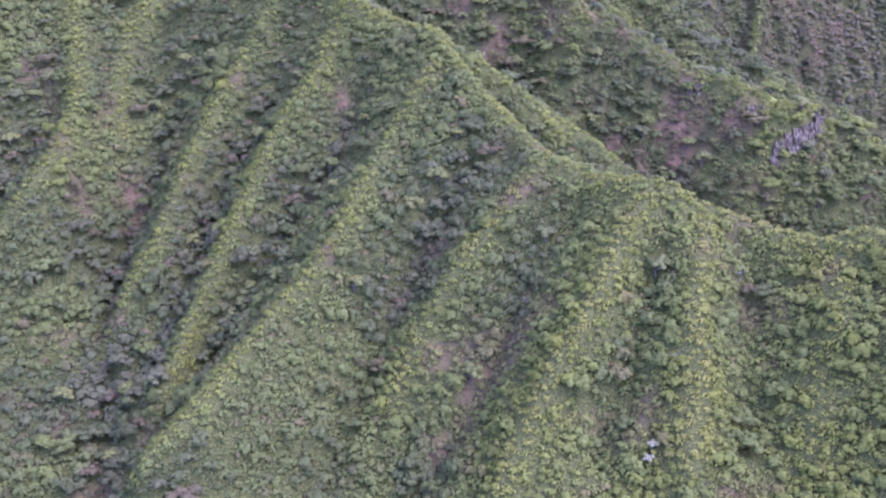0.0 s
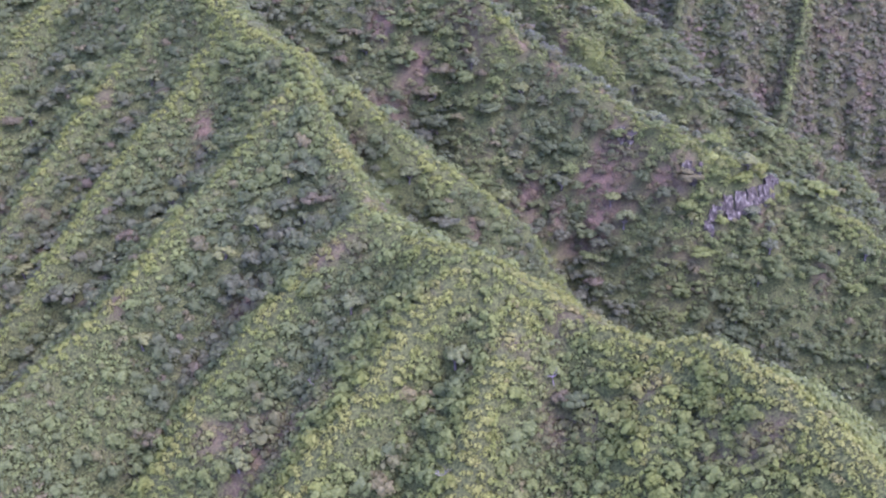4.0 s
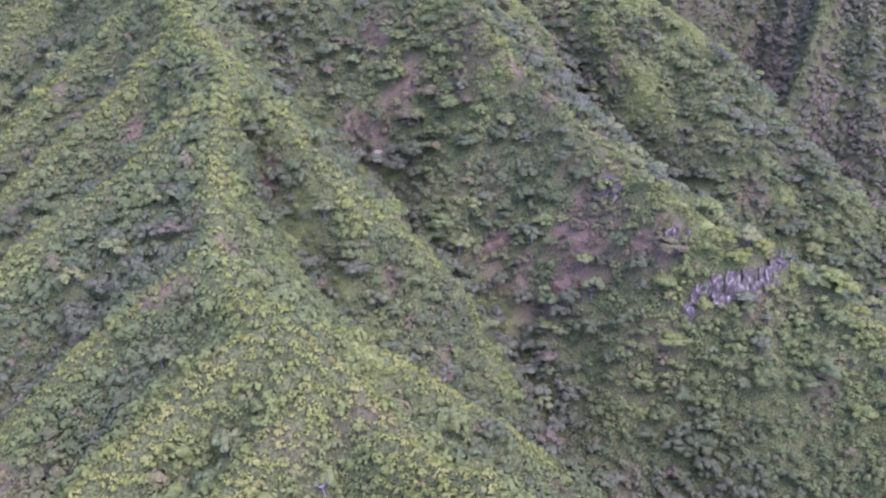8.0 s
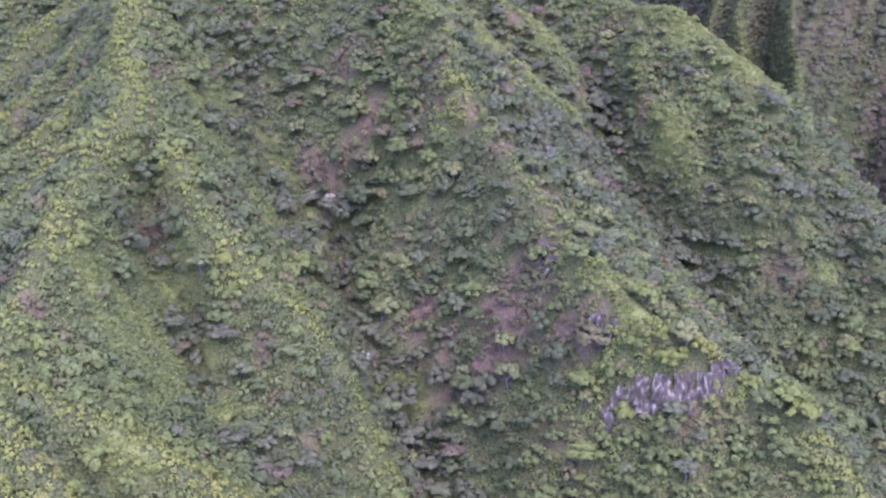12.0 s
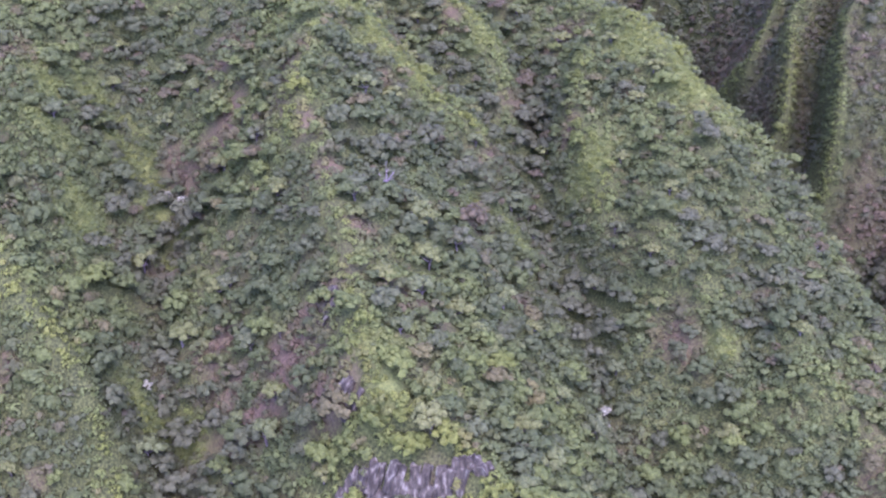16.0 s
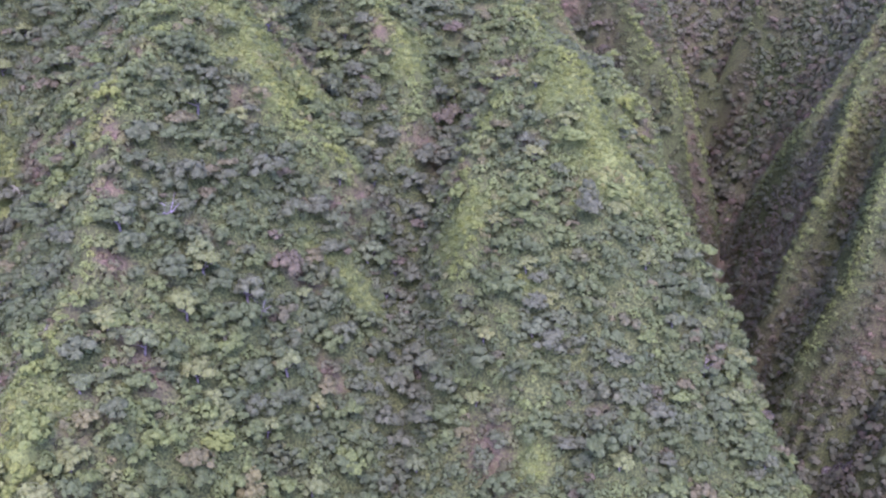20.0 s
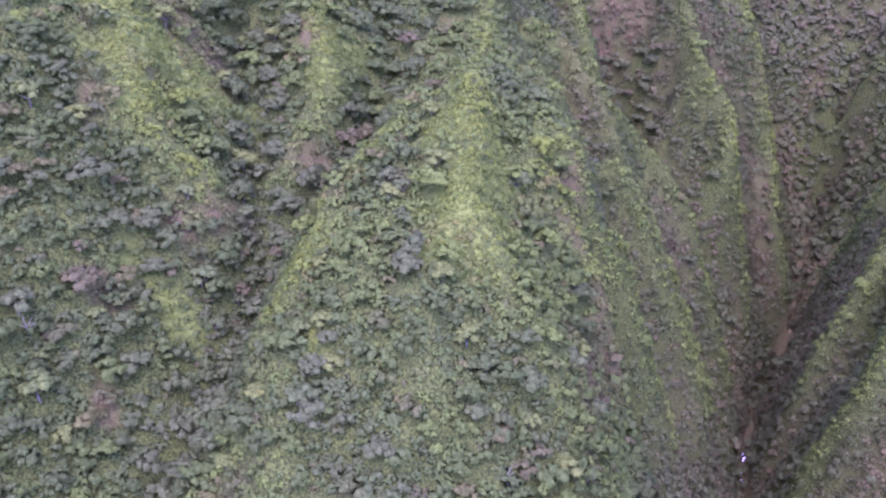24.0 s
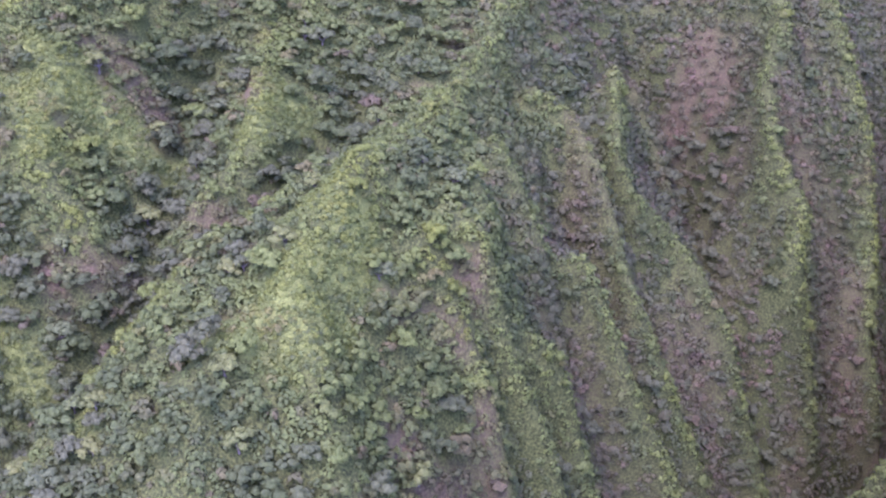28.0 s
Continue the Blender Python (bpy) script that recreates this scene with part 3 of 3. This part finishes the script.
# The stretch of land that the walk looks over: y, from x, to x.
OVERLOOKED = [(196, 60, 110), (205, 40, 130), (220, -85, 165), (250, -140, 176), (300, -156, 156), (340, -168, 168), (360, -176, 220), (400, -188, 214), (440, -198, 206), (462, -190, 204),
              (476, -60, 216), (490, -10, 238), (505, -12, 248), (520, -18, 232), (550, -24, 196), (580, -32, 182), (600, -46, 155), (605, -120, 140), (612, -150, 130), (628, -155, 124), (655, -155, 116), (656, -155, 300),
              (672, -150, 322), (690, -150, 330), (730, -155, 338), (758, -170, 320), (776, -180, 120), (800, -185, 60), (855, -185, 20)]


def overlooked(x, y):
    rows = np.array(OVERLOOKED, float)
    return (y > rows[0, 0]) & (y < rows[-1, 0]) & (x > np.interp(y, rows[:, 0], rows[:, 1])) & (x < np.interp(y, rows[:, 0], rows[:, 2]))


def stand(step, thick):
    """Jittered places step apart on the slope, in plan; thick: how many more where it is steep."""
    gx, gy = np.meshgrid(np.arange(-200, 340, step), np.arange(190, 856, step))
    x = (gx + rng.uniform(-0.5, 0.5, gx.shape) * step).ravel()
    y = (gy + rng.uniform(-0.5, 0.5, gy.shape) * step).ravel()
    keep = overlooked(x, y)
    x, y = x[keep], y[keep]
    steep = np.sqrt(1 + (slope_at(x, y) ** 2).sum(1))
    more = np.floor(np.clip((steep - 1) * thick, 0, 2.5) + rng.uniform(0, 1, len(x))).astype(int)
    extra = more.sum()
    x = np.concatenate([x, np.repeat(x, more) + rng.uniform(-1, 1, extra) * step * 0.6])
    y = np.concatenate([y, np.repeat(y, more) + rng.uniform(-1, 1, extra) * step * 0.6])
    return x, y


# Leaf tint by plant kind, with crest light and ravine shade painted in.
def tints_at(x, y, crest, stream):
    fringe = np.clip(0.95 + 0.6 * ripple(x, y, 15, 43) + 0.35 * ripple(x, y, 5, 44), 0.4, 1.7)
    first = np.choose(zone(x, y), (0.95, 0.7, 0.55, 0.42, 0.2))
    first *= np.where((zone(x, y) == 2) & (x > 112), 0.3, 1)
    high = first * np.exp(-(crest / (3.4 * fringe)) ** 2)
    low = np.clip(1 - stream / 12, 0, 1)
    # the nearest ridge lighter and yellower: sunlight put into the leaf colour
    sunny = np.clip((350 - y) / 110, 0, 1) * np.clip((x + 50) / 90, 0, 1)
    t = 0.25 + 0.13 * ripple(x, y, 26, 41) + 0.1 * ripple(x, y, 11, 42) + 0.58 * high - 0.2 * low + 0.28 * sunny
    # shade painted on the gorge walls between the flute crests
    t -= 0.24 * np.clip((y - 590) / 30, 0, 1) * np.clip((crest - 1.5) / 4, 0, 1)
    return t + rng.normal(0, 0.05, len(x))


TAKEN = np.zeros((680, 560), bool)      # one metre squares under the larger crowns


def take(x, y, r):
    ix, iy = (x + 210).astype(int), (y - 180).astype(int)
    reach = int(np.ceil(r.max()))
    for dx in range(-reach, reach + 1):
        for dy in range(-reach, reach + 1):
            inside = dx * dx + dy * dy < (0.64 * r) ** 2
            TAKEN[np.clip(iy[inside] + dy, 0, 679), np.clip(ix[inside] + dx, 0, 559)] = True


def free(x, y):
    return ~TAKEN[np.clip((y - 180).astype(int), 0, 679), np.clip((x + 210).astype(int), 0, 559)]


def zone(x, y):
    """0: the nearest ridge, 1: the middle ridge, 2: the ridge above the gorge, 3: the walls of the gorge, 4: the cliffs beyond it."""
    first, second = np.array(STREAMS["main_stream"]), np.array(STREAMS["ridge_gully"])
    out = (y > np.interp(x, first[:, 0], first[:, 1])).astype(int)
    out[(y > np.interp(x, second[:, 0], second[:, 1])) & (out == 1)] = 2
    out[y > 588] = 3
    out[(y > 588) & ((x > 100) | (y > 770))] = 4
    return out


LANDS = ("a knife-edged ridge with steep spurs", "a ridge beside a ravine", "a broad green ridge", "the fluted walls of a gorge", "the cliffs beyond a gorge")
CLEAR = [(137, 391, 3.2), (142, 394, 3.6), (146, 395.5, 3.6), (150, 397.5, 3.6), (154, 400, 3.2), (158, 405, 3), (105, 413, 2), (129, 399, 2)]    # bare rock


def stuff(name, kinds, fine, x, y, r, lift, tint, rust, label, settle):
    z = zone(x, y)
    base = land(x, y) + lift * r
    for k, where in enumerate(LANDS):
        pick = z == k
        if pick.any():
            planted(name, fine if k in (1, 2) else MATTED if k == 3 and kinds is LOW else COARSE.get(name, kinds) if k == 4 else kinds, np.stack([x, y, base], 1)[pick], r[pick], tint[pick], rust[pick], label + " on " + where, settle)


COARSE = dict(scrub=[leafy(9, 0.5, 0.65, 90 + s) for s in range(6)], slope_trees=LOW, ravine_trees=MIDDLE)
TREES = []


def forest():
    for cx, cy, cr in CLEAR:
        take(np.array([cx]), np.array([cy]), np.array([cr * 1.2]))
    # large rounded trees in the hollows and on the lower flanks
    x, y = stand(5.6, 0.5)
    crest, stream = lines_at(x, y)
    inner = (zone(x, y) == 1) | (zone(x, y) == 2)
    want = np.clip(1.05 - stream / 20, np.where(inner, 0.7, 0.1), 0.95) * np.clip((crest - 3) / 6, np.where(inner, np.where(x > 112, 0.8, 0.15), 0.0), 1) * np.clip(0.85 + 0.8 * ripple(x, y, 24, 51), 0.1, 1)
    want *= 1 - np.where(y > 430, 0.95, 0.7) * spots(x, y, GLADES) - 0.5 * bare_at(x, y) * (y < 580)
    want *= np.clip(1 - (330 - y) / 60 * (x > -40), 0.25, 1) * np.where(y > 585, 0.3, 1)
    # a stand of dark trees in the head of the gorge
    hollow = np.hypot((x + 48) / 27, (y - 663) / 15) + 0.3 * ripple(x, y, 9, 55) < 1
    want = np.where(hollow, 0.75, want)
    keep = (rng.uniform(0, 1, len(x)) < want) & free(x, y)
    x, y, crest, stream, hollow = (a[keep] for a in (x, y, crest, stream, hollow))
    r = rng.uniform(2.1, 4.4, len(x)) * np.where(zone(x, y) >= 2, 0.9, 1)
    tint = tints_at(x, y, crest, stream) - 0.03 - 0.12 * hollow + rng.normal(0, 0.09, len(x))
    take(x, y, r)
    # some of them stand alone as trees of their own
    single = np.zeros(len(x), bool)
    single[rng.permutation(np.nonzero((y < 585) & (y > 240))[0])[:280]] = True
    for px, py, pr in zip(x[single], y[single], r[single]):
        TREES.append((float(px), float(py), float(pr)))
    rest = ~single
    stuff("ravine_trees", LARGE, LARGE_FINE, x[rest], y[rest], r[rest], 0.45, tint[rest], 0.35 * (rng.uniform(0, 1, rest.sum()) < 0.1), "dense grey-green rainforest trees", 0.6)
    # middling trees on the flanks
    x, y = stand(3.65, 0.9)
    crest, stream = lines_at(x, y)
    bare, glade = bare_at(x, y), spots(x, y, GLADES)
    keep = (rng.uniform(0, 1, len(x)) < np.clip(0.66 + 0.5 * ripple(x, y, 18, 52) - 0.25 * bare - 0.95 * glade, 0, 1) * np.clip((crest - 2.2) / 4, np.where(zone(x, y) == 0, 0.03, np.where(x > 112, 0.8, 0.35)), 1) * np.where(y > 585, 0.55, 1.1)) & free(x, y)
    x, y, crest, stream, bare = x[keep], y[keep], crest[keep], stream[keep], bare[keep]
    r = (1.4 + 1.9 * rng.uniform(0, 1, len(x)) ** 1.5) * np.where(y > 585, 0.8, 1)
    rust = np.maximum(0.5 * bare * rng.uniform(0.2, 1.2, len(x)), 0.4 * rng.uniform(0, 1, len(x)) * (rng.uniform(0, 1, len(x)) < 0.1))
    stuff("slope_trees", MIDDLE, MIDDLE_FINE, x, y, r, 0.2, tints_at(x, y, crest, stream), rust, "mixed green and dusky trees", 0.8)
    take(x, y, 0.8 * r)
    # low scrub over all the rest
    x, y = stand(2.12, 1.0)
    keep = free(x, y) & ~((y > 588) & (rng.uniform(0, 1, len(x)) < np.where((x > 100) | (y > 770), 0.55, 0.12)))
    x, y = x[keep], y[keep]
    crest, stream, bare, glade = *lines_at(x, y), bare_at(x, y), spots(x, y, GLADES)
    keep = (rng.uniform(0, 1, len(x)) < 1 - 0.15 * bare) & (bed_at(x, y) < 0.5)
    x, y, crest, stream, bare, glade = (a[keep] for a in (x, y, crest, stream, bare, glade))
    r = rng.uniform(0.9, 1.7, len(x)) * np.where(y > 588, np.where((x > 100) | (y > 770), 1.6, 1.2), 1) * (1 - 0.35 * glade) * (1 - 0.25 * np.exp(-(crest / 3) ** 2))
    # browner gorge scrub away from the crests, some of it haze put into colour
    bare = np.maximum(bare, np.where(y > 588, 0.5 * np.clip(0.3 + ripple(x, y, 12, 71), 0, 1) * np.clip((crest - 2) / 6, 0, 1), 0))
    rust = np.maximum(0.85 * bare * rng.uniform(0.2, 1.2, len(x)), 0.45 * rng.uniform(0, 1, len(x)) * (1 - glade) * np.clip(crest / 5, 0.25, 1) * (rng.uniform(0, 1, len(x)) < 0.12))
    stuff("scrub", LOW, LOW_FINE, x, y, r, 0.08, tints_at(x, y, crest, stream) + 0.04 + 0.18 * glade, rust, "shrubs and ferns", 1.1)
    # fern tufts close together on the open glades
    x, y = stand(1.25, 0.6)
    keep = (spots(x, y, GLADES) > 0.25) & free(x, y)
    x, y = x[keep], y[keep]
    stuff("fern_tufts", LOW, LOW, x, y, rng.uniform(0.5, 0.95, len(x)), -0.1, np.where(y > 430, 0.43, 0.46) + 0.2 * ripple(x, y, 5, 81) + rng.normal(0, 0.1, len(x)), np.zeros(len(x)), "low yellow-green fern tufts", 1.9)


forest()


# ---------------- single trees ----------------
def part(name, bm, mat, parent, label=""):
    me = bpy.data.meshes.new(name)
    bm.to_mesh(me)
    bm.free()
    me.materials.append(mat)
    ob = new(name, me)
    ob.parent = parent
    return tagged(ob, label) if label else ob


def bark_material(name, dark, light):
    m, n, l, b = material(name, 0.9)
    pos = n.new("ShaderNodeTexCoord").outputs["Object"]
    l.new(ramp(n, l, noise_node(n, l, 3.0, 5, pos), [(0.3, dark), (0.7, light)]), b.inputs["Base Color"])
    return m


MAT_BARK = bark_material("bark", (0.045, 0.045, 0.022), (0.10, 0.098, 0.052))
MAT_DEAD = bark_material("dead_wood", (0.08, 0.078, 0.045), (0.17, 0.165, 0.10))


def limb(bm, a, b, r0, r1, sides=6):
    a, b = Vector(a), Vector(b)
    turn = (b - a).to_track_quat("Z", "Y").to_matrix()
    rings = []
    for at, r in ((a, r0), ((a + b) / 2 + turn @ Vector((0.4 * r0, 0, 0)), (r0 + r1) / 2), (b, r1)):
        rings.append([bm.verts.new(at + turn @ Vector((r * math.cos(k * 2 * math.pi / sides), r * math.sin(k * 2 * math.pi / sides), 0))) for k in range(sides)])
    for low, top in zip(rings[:-1], rings[1:]):
        for k in range(sides):
            bm.faces.new((low[k], low[(k + 1) % sides], top[(k + 1) % sides], top[k]))
    bm.faces.new(rings[-1])


def trunk_mesh(height, spread, r0, seed, twigs=0):
    r = random.Random(seed)
    bm = bmesh.new()
    fork = Vector((r.uniform(-0.2, 0.2), r.uniform(-0.2, 0.2), height * 0.5))
    limb(bm, (0, 0, -0.8), fork, r0, r0 * 0.7)
    for k in range(5):
        a = k * 1.257 + r.uniform(-0.3, 0.3)
        tip = Vector((math.cos(a) * spread * r.uniform(0.6, 1), math.sin(a) * spread * r.uniform(0.6, 1), height * r.uniform(0.75, 1.0)))
        limb(bm, fork, tip, r0 * 0.5, r0 * 0.14, 5)
        for _ in range(twigs):
            side = tip + Vector((r.uniform(-1, 1), r.uniform(-1, 1), r.uniform(-0.1, 0.8))) * spread * 0.45
            limb(bm, fork.lerp(tip, r.uniform(0.5, 0.9)), side, r0 * 0.16, r0 * 0.05, 4)
    return bm


def crown_mesh(name, seed, count, size, mat):
    v, f, p = spreading(count, size, seed, 9)
    return quads(name, v, f, mat, p + (0, 0, 0.35))


def make_tree(seed, mat, label, crown_label=""):
    root = tagged(new("tree"), label, "tree", "rainforest trees")
    part("trunk", trunk_mesh(0.95, 0.6, 0.085, seed), MAT_BARK, root)
    crown = new("crown", crown_mesh("crown", 300 + seed, 180, 0.1, mat))
    crown.parent, crown.location = root, (0, 0, 0.72)
    if crown_label:
        tagged(crown, crown_label)
    return root


def lonely_trees():
    models = [make_tree(k, MAT_CROWN, "rounded rainforest tree with a dense grey-green crown on a slope") for k in range(6)]
    r = random.Random(3)
    heights = land(np.array([t[0] for t in TREES]), np.array([t[1] for t in TREES]))
    for n, ((x, y, size), z) in enumerate(zip(TREES, heights)):
        m = pose(x, y, float(z) - 0.12 * size, 0, 0, r.uniform(0, 360))
        tree = models[n] if n < len(models) else copy_thing(models[n % len(models)], m)
        tree.matrix_basis = m
        tree.scale = (size, size * r.uniform(0.9, 1.1), size * r.uniform(0.85, 1.15))


lonely_trees()


def pale_material():
    m, n, l, b = material("pale_blossom", 0.7)
    pos = n.new("ShaderNodeTexCoord").outputs["Object"]
    l.new(ramp(n, l, noise_node(n, l, 5.0, 4, pos), [(0.35, (0.075, 0.10, 0.03)), (0.6, (0.125, 0.146, 0.045)), (0.8, (0.175, 0.196, 0.064))]), b.inputs["Base Color"])
    return m


MAT_PALE = pale_material()


def pale_trees():
    model = make_tree(40, MAT_PALE, "small tree with pale whitish blossom standing out of the forest", "pale blossom-covered crown")
    for n, (x, y, size) in enumerate([(15.6, 422.5, 2.1), (22, 424.3, 1.9), (138, 473, 2.0), (58.5, 220.5, 1.6), (57.2, 217.8, 1.6), (-30.5, 346, 1.4), (-62.3, 281, 1.3), (-81, 264, 1.3), (67.5, 384.7, 1.6), (140.6, 470, 1.5)]):
        z = float(land(np.array([x]), np.array([y]))[0]) + 0.8
        m = pose(x, y, z, 0, 0, 40 * n)
        tree = copy_thing(model, m) if n else model
        tree.matrix_basis = m
        tree.scale = (size, size, size * 1.25)


pale_trees()


def dead_trees():
    root = tagged(new("dead_tree"), "bare grey dead tree with forked branches", "dead tree", "dead trees")
    part("trunk", trunk_mesh(1.0, 0.65, 0.06, 77, 2), MAT_DEAD, root)
    for n, (x, y, size) in enumerate([(86.2, 445.9, 5.5), (102.2, 459, 4.5), (28, 268, 4.0), (66, 236, 3.5), (88, 262, 3.5), (150, 550, 4.0)]):
        z = float(land(np.array([x]), np.array([y]))[0]) + 0.5
        m = pose(x, y, z, 8, 5, 70 * n)
        tree = copy_thing(root, m) if n else root
        tree.matrix_basis = m
        tree.scale = (size * 0.8, size * 0.8, size)


dead_trees()


# ---------------- bare rock ----------------
def rock_material():
    m, n, l, b = material("weathered_rock", 0.95)
    b.inputs["Specular IOR Level"].default_value = 0.05
    pos = n.new("ShaderNodeNewGeometry").outputs["Position"]
    flat = n.new("ShaderNodeMapping")
    flat.inputs["Scale"].default_value = (1, 1, 0.22)
    l.new(pos, flat.inputs["Vector"])
    streak = noise_node(n, l, 1.1, 6, flat.outputs["Vector"])
    l.new(ramp(n, l, streak, [(0.36, (0.022, 0.023, 0.009)), (0.54, (0.044, 0.046, 0.018)), (0.68, (0.105, 0.114, 0.048))]), b.inputs["Base Color"])
    bump = n.new("ShaderNodeBump")
    bump.inputs["Strength"].default_value, bump.inputs["Distance"].default_value = 0.8, 0.3
    l.new(noise_node(n, l, 2.5, 8, pos), bump.inputs["Height"])
    l.new(bump.outputs["Normal"], b.inputs["Normal"])
    return m


MAT_ROCK = rock_material()


def slab_mesh(seed):
    r = random.Random(seed)
    bm = bmesh.new()
    bmesh.ops.create_cube(bm, size=1.0)
    bmesh.ops.subdivide_edges(bm, edges=bm.edges[:], cuts=1, use_grid_fill=True)
    for v in bm.verts:
        v.co += Vector((r.uniform(-0.14, 0.14), r.uniform(-0.16, 0.16), r.uniform(-0.1, 0.1)))
        if v.co.z > 0.3:
            v.co.y += 0.22
    me = bpy.data.meshes.new("slab")
    bm.to_mesh(me)
    bm.free()
    me.materials.append(MAT_ROCK)
    return me


SLABS = [slab_mesh(k) for k in range(7)]


def rock_face(line, tall, count, seed, label):
    """Upright slabs side by side along a line of plan points on a slope."""
    r = random.Random(seed)
    root = tagged(new("rock_face"), label, "rock face", "bare rock faces")
    x0, y0 = line[len(line) // 2]
    root.location = (x0, y0, float(land(np.array([x0]), np.array([y0]))[0]))
    for k in range(count):
        s = (k + r.uniform(0.2, 0.8)) / count * (len(line) - 1)
        i = min(int(s), len(line) - 2)
        x = line[i][0] + (line[i + 1][0] - line[i][0]) * (s - i) + r.uniform(-0.8, 0.8)
        y = line[i][1] + (line[i + 1][1] - line[i][1]) * (s - i) + r.uniform(-1.6, 1.6)
        g = slope_at(np.array([x]), np.array([y]))[0]
        z = float(land(np.array([x]), np.array([y]))[0])
        facing = math.degrees(math.atan2(g[1], g[0])) - 90
        ob = new("slab", SLABS[r.randrange(len(SLABS))])
        ob.parent = root
        high = tall * r.uniform(0.6, 1.15)
        ob.matrix_basis = Matrix.Translation(-root.location) @ pose(x, y, z + 0.02 * high, r.uniform(-28, -14), r.uniform(-6, 6), facing + r.uniform(-14, 14)) @ Matrix.Diagonal((r.uniform(1.0, 2.2), 1.7, high, 1))
    return root


rock_face([(135, 389.5), (140, 393), (145, 394.5), (150, 397.5), (154, 400), (157, 403), (160, 409)], 5.2, 46, 1, "weathered grey rock face with pale vertical streaks below a ridge")
rock_face([(103, 415), (106, 412), (109, 410)], 3.6, 10, 2, "small grey rock face among shrubs on a ridge")
rock_face([(126, 400), (129, 399), (132, 398)], 3.2, 8, 3, "small grey rock face among shrubs on a ridge")
rock_face([(108, 672), (113, 671), (118, 669)], 5.0, 12, 4, "dark rock face low on a gorge wall")


# ---------------- the cascade in the gorge ----------------
def water_material():
    m, n, l, b = material("white_water", 0.35)
    pos = n.new("ShaderNodeNewGeometry").outputs["Position"]
    l.new(ramp(n, l, noise_node(n, l, 2.5, 6, pos), [(0.3, (0.45, 0.48, 0.50)), (0.6, (0.85, 0.86, 0.86))]), b.inputs["Base Color"])
    return m


MAT_WATER = water_material()


def fall_mesh(seed, wide, long):
    """A rough tongue of white water, bulging in the middle and frayed below."""
    r = random.Random(seed)
    bm = bmesh.new()
    rows = []
    for k in range(8):
        u = k / 7
        w = wide * (0.45 + 0.5 * math.sin(math.pi * u) + 0.4 * u) * r.uniform(0.75, 1.2)
        rows.append([bm.verts.new((w * s + r.uniform(-0.1, 0.1), -0.5 * wide * (1 - s * s) - 0.9 * u + r.uniform(-0.12, 0.12), -long * u)) for s in (-1, -0.5, 0, 0.5, 1)])
    for a, b in zip(rows[:-1], rows[1:]):
        for j in range(4):
            bm.faces.new((a[j], a[j + 1], b[j + 1], b[j]))
    bmesh.ops.solidify(bm, geom=bm.faces[:], thickness=0.15)
    return bm


def waterfall():
    root = tagged(new("waterfall"), "white water tumbling in steps down a dark gorge stream", "waterfall")
    steps = [(22.0, 699.5, 1.0, 3.2), (26.0, 697.0, 0.9, 2.6), (30.5, 694.0, 1.2, 3.4), (36.0, 690.5, 0.8, 2.2)]
    root.location = (30, 695, float(land(np.array([30.0]), np.array([695.0]))[0]))
    for k, (x, y, wide, long) in enumerate(steps):
        ob = part("fall", fall_mesh(k, wide, long), MAT_WATER, root)
        z = float(land(np.array([x]), np.array([y]))[0])
        ob.location = Vector((x, y, z + 0.6 * long)) - root.location
        ob.rotation_euler = (0, 0, radians(62))


waterfall()
